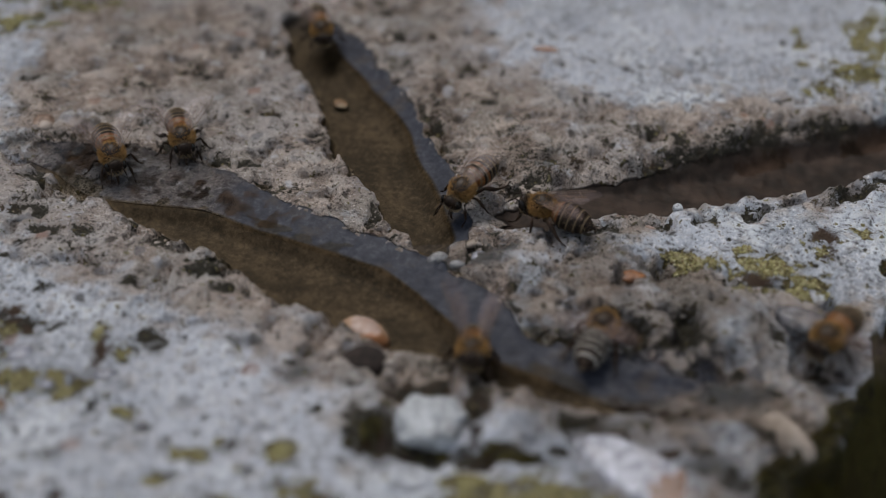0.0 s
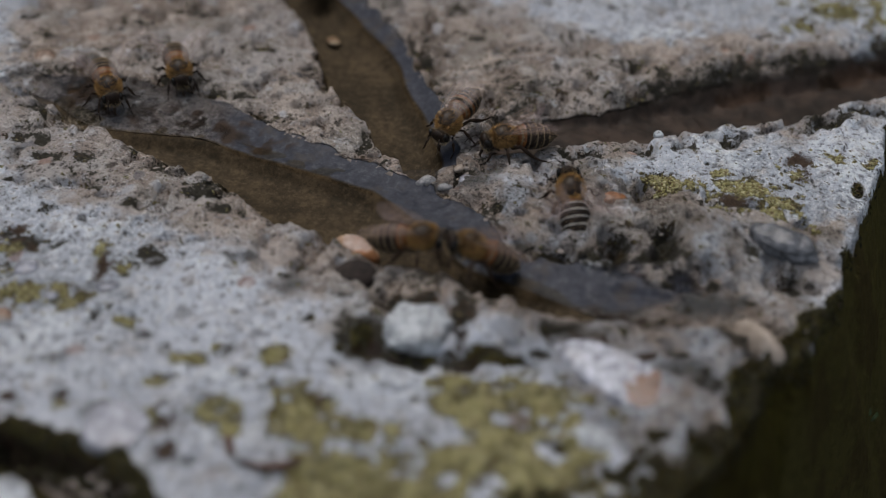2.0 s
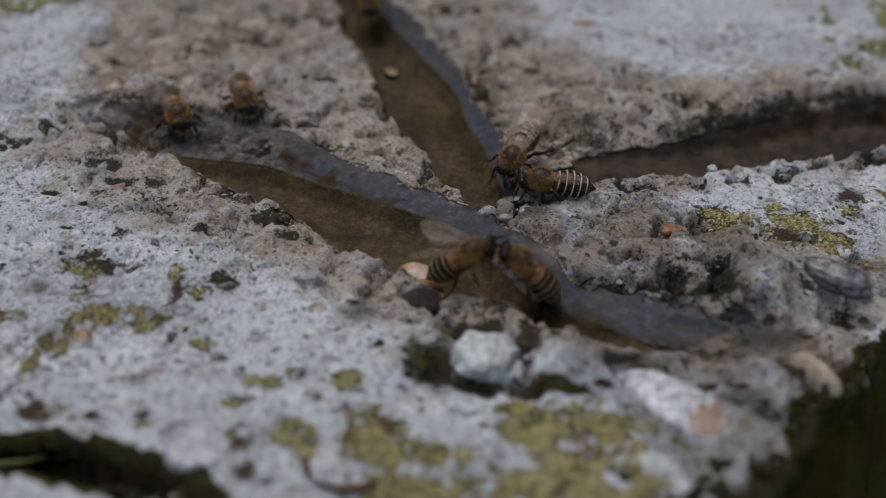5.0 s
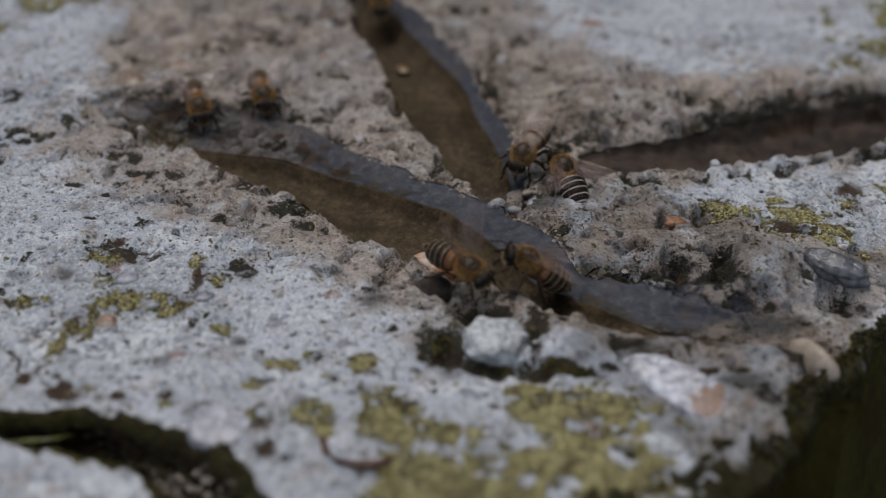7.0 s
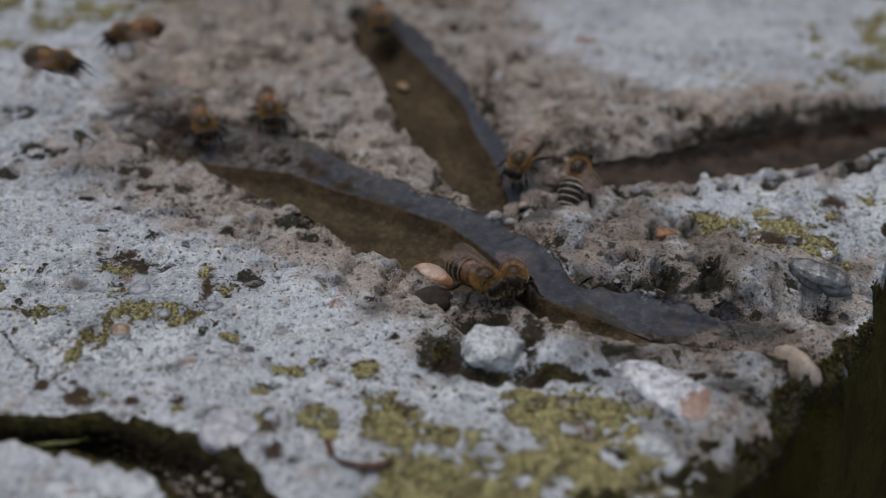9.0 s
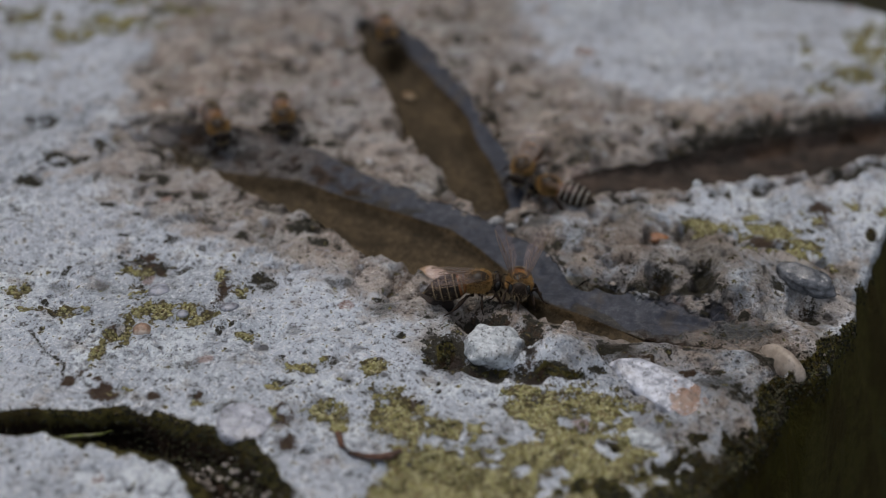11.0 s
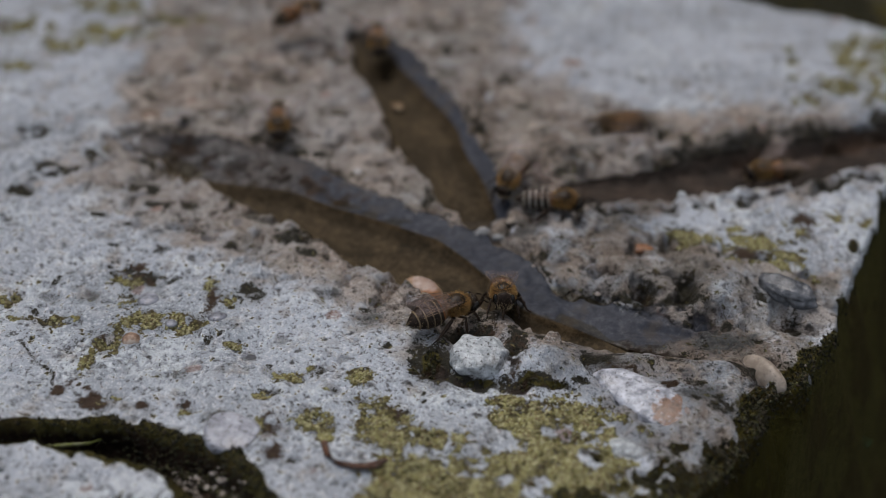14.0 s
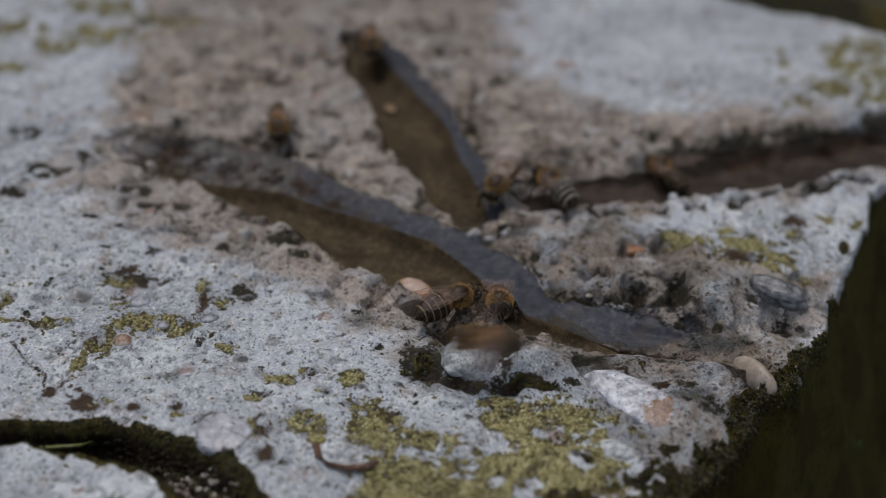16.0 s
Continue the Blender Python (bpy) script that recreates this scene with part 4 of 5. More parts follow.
# ---- loose crust, grit and moss ----
def scatter(name, mask, count, size, mat, label, seed, squash=0.7, sides=5, lift=0.1, smooth=True):
    """Many small lumps where the mask is high, in one mesh."""
    rng = np.random.default_rng(seed)
    area = (AX > -64) & (AX < 130)
    depth = (AY > 126) & (AY < 312)
    sub = mask[np.ix_(depth, area)]
    xs, ys = AX[area], AY[depth]
    ii, jj = np.nonzero(sub > 0.5)
    step = np.gradient(ys)[ii] * np.gradient(xs)[jj]
    step = step * np.clip(sub[ii, jj], 0, 1) ** 2
    pick = rng.choice(len(ii), count, p=step / step.sum())
    verts, faces = [], []
    for k in pick:
        x, y = xs[jj[k]] + rng.uniform(-0.3, 0.3), ys[ii[k]] + rng.uniform(-0.3, 0.3)
        r = rng.uniform(*size) * rng.uniform(0.6, 1.2)
        z = surface(x, y) + lift * r
        turn, base = rng.uniform(0, 6.28), len(verts)
        for ring, (rr, zz) in enumerate(((0.75, -0.5), (1.0, 0.15), (0.6, 0.8))):
            for s in range(sides):
                a = turn + 2 * math.pi * (s + 0.5 * ring) / sides
                j = r * rr * rng.uniform(0.75, 1.25)
                verts.append(((x + j * math.cos(a)) * MM, (y + j * math.sin(a)) * MM, (z + r * squash * zz) * MM))
        for ring in range(2):
            for s in range(sides):
                i, j = base + ring * sides + s, base + ring * sides + (s + 1) % sides
                faces.append((i, j, j + sides, i + sides))
        faces.append(tuple(base + 2 * sides + s for s in range(sides)))
    ob = part_mesh(name, mesh_of(name, verts, faces, mat, smooth), slab, label)
    return tagged(ob, kind="stuff")


LICHEN_PLACE = LICHEN * (1 - 0.5 * np.clip(BROWN, 0, 1)) * (0.1 + 1.5 * fbm(GX, GY, 1.5, 71, 2)) * (SIDE > 0) * (MOSS < 0.4)
scatter("lichen", LICHEN_PLACE, 24000, (0.12, 0.30), CRUST, "granular yellow-green lichen crust", 1)
scatter("grit", TAN * (WET < 0.5) * (SILT < 0.1) * (MUD < 0.2) * (SIDE > 0) * (GZ > -3) * (0.3 + fbm(GX, GY, 5, 72)), 4200, (0.12, 0.5), GRIT, "coarse grit bedded in the stone", 2, 0.4, 5, -0.45, False)

scatter("rubble", (REACH > 0.5) * (REACH < 3.4) * (MOSS < 0.4) * (SIDE > 0) * (GX < 62) * (0.25 + 0.9 * fbm(GX, GY, 4, 75)), 900, (0.2, 0.7), GRIT, "crumbling stone bits along the grooves", 5, 0.45, 4, -0.4, False)

scatter("rubble", (GX > 3) * (GX < 26) * (GY < 141) * (GZ < -1.2) * (0.3 + fbm(GX, GY, 4, 76)), 140, (0.2, 0.7), GRIT, "crumbs of stone lying in the crack", 6, 0.5, 5, 0.0, False)


def moss(count, seed):
    """Short dark blades on the walls of the crack and on the slab's broken edge."""
    rng = np.random.default_rng(seed)
    area, depth = (AX > -62) & (AX < 128), (AY > 126) & (AY < 312)
    sub = (MOSS * (1 - ramp(-GZ, 2.5, 6) * (GX > 60)) * (GZ > -6) * (0.4 + 0.9 * fbm(GX, GY, 4, 73)))[np.ix_(depth, area)]
    xs, ys = AX[area], AY[depth]
    ii, jj = np.nonzero(sub > 0.45)
    verts, faces = [], []
    for k in rng.choice(len(ii), count):
        x, y = xs[jj[k]] + rng.uniform(-0.3, 0.3), ys[ii[k]] + rng.uniform(-0.3, 0.3)
        z, h, w = surface(x, y), rng.uniform(0.25, 0.8), rng.uniform(0.12, 0.28)
        a, tilt = rng.uniform(0, 6.28), rng.uniform(0, 0.9)
        tx, ty = h * tilt * math.cos(a * 1.7), h * tilt * math.sin(a * 1.7)
        c, s, b = w * math.cos(a), w * math.sin(a), len(verts)
        verts += [((x - c) * MM, (y - s) * MM, (z - 0.2) * MM), ((x + c) * MM, (y + s) * MM, (z - 0.2) * MM),
                  ((x + 0.6 * c + 0.5 * tx) * MM, (y + 0.6 * s + 0.5 * ty) * MM, (z + 0.6 * h) * MM), ((x - 0.6 * c + 0.5 * tx) * MM, (y - 0.6 * s + 0.5 * ty) * MM, (z + 0.6 * h) * MM),
                  ((x + tx) * MM, (y + ty) * MM, (z + h) * MM)]
        faces += [(b, b + 1, b + 2, b + 3), (b + 3, b + 2, b + 4)]
    ob = part_mesh("moss", mesh_of("moss", verts, faces, TUFT), slab, "short dark green moss")
    tagged(ob, kind="stuff")


scatter("moss_clump", MOSS * (1 - ramp(-GZ, 1.6, 4.5) * (GX > 60)) * (GZ > -6) * (SIDE > 0) * (0.35 + fbm(GX, GY, 3, 74)), 9000, (0.10, 0.32), TUFT, "cushions of dark green moss", 4, 1.0, 5, 0.1)
moss(5000, 3)


def dry_stem():
    points = [(28.6, 145.2), (29.4, 143.2), (31.0, 141.6), (33.4, 141.0), (36.0, 141.6), (37.6, 142.8)]
    verts, faces = tube([(x, y, surface(x, y) + 0.5) for x, y in points], [0.5, 0.42, 0.32, 0.45, 0.55, 0.3], 7)
    tagged(new("dry_stem", mesh_of("dry_stem", verts, faces, TWIG)), "curled dry brown plant stem on the slab", "plant stem")


dry_stem()


def grass_blade():
    """A short blade lying in the crack."""
    points = [(-10.4, 139.6, -0.6), (-8.6, 141.0, -1.4), (-6.3, 142.0, -1.8), (-4.0, 143.0, -2.2), (-3.0, 144.6, -2.8)]
    verts, faces = tube(points, [0.14, 0.24, 0.28, 0.22, 0.08], 6)
    tagged(new("grass_blade", mesh_of("grass_blade", verts, faces, BLADE)), "short yellow-green grass blade lying in the mossy crack", "grass blade")


grass_blade()


def weed():
    """A low green weed rooted in the soil beside the slab."""
    plant = new("weed")
    plant.location = (0.1145, 0.196, -0.060)
    tubes("stem", [([(0, 0, 0), (0.5, 0.3, 14), (0, 0.6, 28)], [0.6, 0.5, 0.3])], LEAF, plant)
    for k in range(5):
        a, r = 2.4 * k, 1.8 + 0.3 * k
        bm = blob_bm((2.6, 1.8, 0.35), (r * math.cos(a), r * math.sin(a), 23 + 1.6 * k), (12 * math.sin(k), -18, math.degrees(a)), 2, 0.06, 1.0, k)
        part("leaf", bm, LEAF, plant)
    tagged(plant, "small green weed growing in soil beside the slab", "weed")


weed()


# ---- bees ----
def body_shell(name, a, b, size, roughness, gloss):
    """Insect shell: mottled, with a faint brown sheen."""
    m, n, l, p = material(name)
    tone, blotch = noise_node(n, l, size, 3), noise_node(n, l, size * 3.5, 3)
    colour = mix_rgb(n, l, span(n, l, tone, 0.3, 0.7), a, b)
    colour = mix_rgb(n, l, span(n, l, blotch, 0.5, 0.7, 0, 0.5), colour, tuple(0.5 * v for v in a))
    l.new(colour, p.inputs["Base Color"])
    p.inputs["Roughness"].default_value, p.inputs["Specular IOR Level"].default_value = roughness, gloss
    bumps(n, l, p, tone, 0.5, 0.00004)
    return m


FUR = island_mix("golden_fur", [(0.20, 0.095, 0.022), (0.38, 0.21, 0.058), (0.10, 0.048, 0.014), (0.52, 0.32, 0.11), (0.30, 0.16, 0.045)], 0.8)
PALE_FUR = island_mix("pale_buff_fur", [(0.20, 0.14, 0.07), (0.34, 0.25, 0.14), (0.12, 0.08, 0.04), (0.42, 0.33, 0.2)], 0.8)
SHELL = body_shell("dark_shell", (0.010, 0.006, 0.004), (0.026, 0.016, 0.010), 0.5, 0.5, 0.16)
LIMB = body_shell("brown_limb", (0.012, 0.007, 0.004), (0.034, 0.018, 0.009), 0.5, 0.5, 0.2)
HIDE = body_shell("brown_hide", (0.012, 0.008, 0.005), (0.034, 0.021, 0.012), 0.5, 0.5, 0.25)
AMBER = body_shell("amber_shell", (0.11, 0.038, 0.010), (0.24, 0.09, 0.022), 0.6, 0.4, 0.3)
ORANGE_SHELL = body_shell("orange_shell", (0.14, 0.045, 0.010), (0.30, 0.11, 0.024), 0.6, 0.4, 0.3)
BAND = body_shell("pale_hair_band", (0.10, 0.07, 0.04), (0.25, 0.19, 0.12), 0.25, 0.8, 0.1)
EYE = body_shell("eye", (0.006, 0.005, 0.004), (0.014, 0.011, 0.009), 0.2, 0.25, 0.3)
ASH = body_shell("ash_hair_band", (0.26, 0.24, 0.205), (0.54, 0.51, 0.46), 0.25, 0.8, 0.1)
VEIN = body_shell("wing_vein", (0.10, 0.065, 0.04), (0.16, 0.11, 0.07), 0.4, 0.5, 0.2)


def fuzz_mesh(size, count, length, seed, low=-0.6, bald=2.0, coat=None, lean=-0.25):
    """Tapered hairs standing off an ellipsoid; bald: above this share of the height few grow."""
    rng = np.random.default_rng(seed)
    verts, faces = [], []
    while len(faces) < count:
        d = rng.normal(size=3)
        d /= np.linalg.norm(d)
        if d[2] < low or d[2] > bald and rng.random() < 0.93:
            continue
        p = d * size
        h = d + rng.normal(size=3) * 0.30 + np.array((0, lean, 0))
        q = p + h / np.linalg.norm(h) * length * rng.uniform(0.5, 1.2)
        side = np.cross(h, rng.normal(size=3))
        side = side / np.linalg.norm(side) * 0.04
        b = len(verts)
        verts += [tuple((p * 0.96 - side) * MM), tuple((p * 0.96 + side) * MM), tuple(q * MM)]
        faces.append((b, b + 1, b + 2))
    return mesh_of("fuzz", verts, faces, coat or FUR)


def wing_mesh(length, width, side):
    """A thin membrane from the hinge outwards, with a rounded tip."""
    rim = [(0, 0), (0.25, 0.10), (0.6, 0.16), (0.88, 0.10), (0.98, -0.10), (1.0, -0.32), (0.93, -0.62), (0.78, -0.88), (0.55, -0.98), (0.32, -0.80), (0.12, -0.45), (0, -0.12)]
    verts = [(side * x * length * MM, y * width * MM, (0.10 * math.sin(3 * x)) * MM) for x, y in rim]
    thick = len(verts)
    verts += [(x, y, z - 0.025 * MM) for x, y, z in verts]
    faces = [tuple(range(thick)), tuple(range(thick, 2 * thick))[::-1]]
    faces += [(k, (k + 1) % thick, thick + (k + 1) % thick, thick + k) for k in range(thick)]
    return mesh_of("wing", verts, faces, WING, False)


def wing_veins(length, width, side, parent):
    run = [[(0, 0), (0.25, 0.10), (0.6, 0.16), (0.88, 0.10)], [(0, -0.05), (0.35, -0.12), (0.7, -0.05), (0.9, 0.05)], [(0.05, -0.12), (0.4, -0.42), (0.75, -0.55)], [(0.35, -0.12), (0.42, -0.42), (0.5, -0.8)], [(0.62, -0.06), (0.66, -0.5)], [(0.05, -0.2), (0.3, -0.62)]]
    tubes("vein", [([(side * x * length, y * width, 0.10 * math.sin(3 * x)) for x, y in line], [0.038] * len(line)) for line in run], VEIN, parent, "", 4)


SWEEP_LIFT = {"tucked": (82, 2), "open": (52, 16), "folded": (69, 8), "raised": (48, 58), "spread": (8, 12)}


def wing_pose(side, fore, sweep, lift):
    """Where a wing sits on the thorax: hinge, sweep to the rear and lift."""
    return pose(side * 1.35 * MM, (0.5 if fore else -0.7) * MM, (1.25 if fore else 1.1) * MM, 0, -side * lift, -side * (sweep + (0 if fore else 8)))


def ring_mesh(name, rows, mat, tilt, sides=20):
    """A hoop about the body's axis from rows of (y, radius)."""
    verts, faces = [], []
    for y, r in rows:
        for k in range(sides):
            a = 2 * math.pi * k / sides
            verts.append(tilt @ Vector((r * math.cos(a) * MM, y * MM, 0.92 * r * math.sin(a) * MM)))
    for j in range(len(rows) - 1):
        faces += [(j * sides + k, j * sides + (k + 1) % sides, (j + 1) * sides + (k + 1) % sides, (j + 1) * sides + k) for k in range(sides)]
    return mesh_of(name, verts, faces, mat)


def hair_ring(rows, tilt, seed, coat, count=260, length=0.34):
    """Short hairs lying backwards on the abdomen between rows of (y, radius)."""
    rng = np.random.default_rng(seed)
    verts, faces = [], []
    for k in range(count):
        s, a = rng.random(), rng.uniform(0, 2 * math.pi)
        (y0, r0), (y1, r1) = rows
        y, r = y0 + s * (y1 - y0), r0 + s * (r1 - r0)
        out, along = Vector((math.cos(a), 0, 0.92 * math.sin(a))), Vector((-math.sin(a), 0, math.cos(a)))
        root = out * r + Vector((0, y, 0))
        tip = root + out * length * rng.uniform(0.15, 0.5) + Vector((0, -length * rng.uniform(0.6, 1.2), 0)) + along * rng.uniform(-0.1, 0.1)
        b = len(verts)
        verts += [tilt @ ((root - along * 0.035) * MM), tilt @ ((root + along * 0.035) * MM), tilt @ (tip * MM)]
        faces.append((b, b + 1, b + 2))
    return mesh_of("hair", verts, faces, coat)


LEGS = ((1.0, 1.9, 2.1, 2.4, 3.0, 2.5, 4.3, 0.8), (-0.1, 2.8, 0.2, 3.7, 0.0, 4.6, 0.2, 0.85), (-1.1, 2.5, -2.0, 3.1, -4.0, 3.8, -5.8, 1.15))


def honey_bee(wings, amber=2, band=None, warm=None, droop=9):
    """A worker bee, head towards +y, thorax at the origin, feet 2.9 mm below it."""
    bee = new("bee")
    thorax = part("thorax", blob_bm((1.75, 1.95, 1.7), detail=3), HIDE, bee)
    part_mesh("fuzz", fuzz_mesh(np.array((1.75, 1.95, 1.7)), 3800, 0.62, 1, -0.6, 0.58), thorax, "golden brown fur round a bare dark back")
    head = part("head", blob_bm((1.5, 0.9, 1.65), (0, 2.55, -0.65), (-22, 0, 0), 3), SHELL, bee)
    part_mesh("fuzz", fuzz_mesh(np.array((1.35, 0.85, 1.5)), 900, 0.36, 2, -0.9, 2.0, PALE_FUR), head, "short tawny fur").location = (0, 2.55 * MM, -0.65 * MM)
    for s in (-1, 1):
        part("eye", blob_bm((0.48, 0.62, 1.2), (s * 1.16, 2.65, -0.45), (-22, s * 12, 0), 2), EYE, head, "glossy black compound eye")
        tubes("antenna", [([(s * 0.4, 3.35, -0.4), (s * 0.85, 4.0, 0.3), (s * 1.1, 4.8, -0.2), (s * 1.25, 5.6, -1.0)], [0.12, 0.10, 0.12, 0.10])], SHELL, head)
    tubes("tongue", [([(0, 3.2, -1.9), (0, 3.5, -2.7), (0, 3.4, -3.4)], [0.26, 0.2, 0.1])], LIMB, head)
    tilt = pose(0, -1.8 * MM, -0.1 * MM, droop) @ pose(0, 1.8 * MM, 0)
    core = blob_bm((1.35, 3.0, 1.25), (0, -4.7, 0), (0, 0, 0), 3)
    bmesh.ops.transform(core, matrix=tilt, verts=core.verts)
    abdomen = part("abdomen", core, SHELL, bee)
    profile = [(-1.8, 0.9), (-2.4, 1.6), (-3.5, 2.0), (-4.6, 2.08), (-5.7, 1.94), (-6.8, 1.55), (-7.9, 0.82), (-8.6, 0.12)]
    for k in range(6):
        (y0, r0), (y1, r1) = profile[k], profile[k + 1]
        if k == 5:
            y1, r1 = profile[7]
        rings = [(y0 + 0.25, r0 * 0.90), (y0, r0 * 0.97), (0.5 * (y0 + y1), 0.5 * (r0 + r1) * 1.06), (y1 + 0.05, r1 * 1.04), (y1 - 0.05, r1 * 0.90)]
        part_mesh("segment", ring_mesh("segment", rings, (warm or AMBER) if k < amber else SHELL, tilt), abdomen)
        part_mesh("hair", hair_ring(((y0, r0), (y1, r1 * 1.04)), tilt, 40 + k, PALE_FUR, 60 if k > 1 else 260), abdomen, "sparse short body hair")
        if k:
            rows = [(y0 - 0.03, r0 * 1.0), (y0 - 0.10, r0 * 1.05 + 0.02), (y0 - 0.20, (r0 * 0.86 + r1 * 0.14) * 1.06 + 0.02), (y0 - 0.25, (r0 * 0.85 + r1 * 0.15) * 1.02)]
            part_mesh("band", ring_mesh("band", rows, band or BAND, tilt), abdomen, "pale hairy band")
        if 1 <= k < amber:
            dark = [(y1 + 0.45, (r1 * 0.75 + r0 * 0.25) * 1.06), (y1 + 0.05, r1 * 1.06), (y1 - 0.05, r1 * 0.92)]
            part_mesh("dark_edge", ring_mesh("dark_edge", dark, SHELL, tilt), abdomen)
    for s in (-1, 1):
        for hy, kx, ky, ax, ay, fx, fy, thick in LEGS:
            tubes("leg", [([(s * 0.8, hy, -1.2), (s * 1.4, hy, -1.4), (s * kx, ky, -0.6), (s * (kx + ax) / 2, (ky + ay) / 2, -1.5), (s * ax, ay, -2.4), (s * (ax + fx) / 2, (ay + fy) / 2, -2.8), (s * fx, fy, -2.9)],
                           [0.28 * thick, 0.26 * thick, 0.22 * thick, 0.32 * thick, 0.20 * thick, 0.14, 0.10])], LIMB, bee)
    sweep, lift = SWEEP_LIFT[wings]
    for s in (-1, 1):
        for fore, length, width in ((True, 8.4, 2.8), (False, 5.8, 2.1)):
            w = part_mesh("fore_wing" if fore else "hind_wing", wing_mesh(length, width, s), bee, "clear brownish veined wing")
            w.matrix_basis = wing_pose(s, fore, sweep, lift)
            wing_veins(length, width, s, w)
    return bee


def tag_bee(bee, doing):
    return tagged(bee, doing, "bee", "honey bees at the water")


drinker, sipper, flyer, dark_flyer, dark_walker = honey_bee("open"), honey_bee("tucked", 3), honey_bee("spread", 4, None, ORANGE_SHELL), honey_bee("spread"), honey_bee("open", 1, ASH)
HOME = pose(0, 0, 0)
left_bee = tag_bee(drinker, "brown striped honey bee drinking at the groove's end")
second_bee = tag_bee(copy_thing(drinker, HOME), "brown striped honey bee drinking beside another bee")
back_bee = tag_bee(copy_thing(drinker, HOME), "brown striped honey bee at the back groove's end")
centre_bee = tag_bee(sipper, "amber striped honey bee drinking at the groove's foot")
visitor_bee = tag_bee(copy_thing(drinker, HOME), "dark honey bee beside the drinking bee")
walker_bee = tag_bee(dark_walker, "dark banded honey bee walking over the stone")
front_bee = tag_bee(copy_thing(drinker, HOME), "golden furred honey bee facing out of the water")
partner_bee = tag_bee(copy_thing(drinker, HOME), "striped honey bee touching heads with another bee")
groove_bee = tag_bee(copy_thing(drinker, HOME), "amber honey bee walking along the muddy groove")
edge_bee = tag_bee(dark_flyer, "honey bee hovering beside the slab's edge")
landing_bee = tag_bee(flyer, "orange banded honey bee flying in to land")
passing_bee = tag_bee(copy_thing(flyer, HOME), "honey bee flying low over the slab")
crossing_bee = tag_bee(copy_thing(dark_flyer, HOME), "dark honey bee flying across the slab")
hover_bee = tag_bee(copy_thing(flyer, HOME), "orange honey bee hovering over the groove's end")
leaving_bee = tag_bee(copy_thing(dark_flyer, HOME), "banded honey bee flying away over the water")
rushing_bee = tag_bee(copy_thing(dark_flyer, HOME), "honey bee rushing past close above the stone")


def key_bee(bee, rows):
    """Rows of seconds, x, y, z in mm, heading and nose-up pitch in degrees."""
    if rows[0][0] > 0:
        rows = [(0, *rows[0][1:])] + rows
    if rows[-1][0] < 16:
        rows = rows + [(16, *rows[-1][1:])]
    walk(bee, [(t, pose(x * MM, y * MM, z * MM, pitch, 0, turn)) for t, x, y, z, turn, pitch in rows])


def flap(bee, start, end):
    """Beating wings between two moments, at rest on both sides."""
    for w in bee.children:
        if "wing" not in w.name:
            continue
        side, fore = (1 if w.matrix_basis.translation.x > 0 else -1), "fore" in w.name
        rest = wing_pose(side, fore, *SWEEP_LIFT["spread"])
        beats = range(int(start * 30), int(end * 30) + 1)
        rows = [(k / 30, wing_pose(side, fore, 6, 48 if k % 2 else -22)) for k in beats]
        walk(w, ([(0, rest)] if start > 0 else []) + rows + ([(16, rest)] if end < 16 else []))


def fold(bee, rows, sides=(-1, 1)):
    """Wings that go from one posture to another: rows of seconds and posture."""
    for w in bee.children:
        side = 1 if w.matrix_basis.translation.x > 0 else -1
        if "wing" in w.name and side in sides:
            walk(w, [(t, wing_pose(side, "fore" in w.name, *SWEEP_LIFT[state])) for t, state in rows])


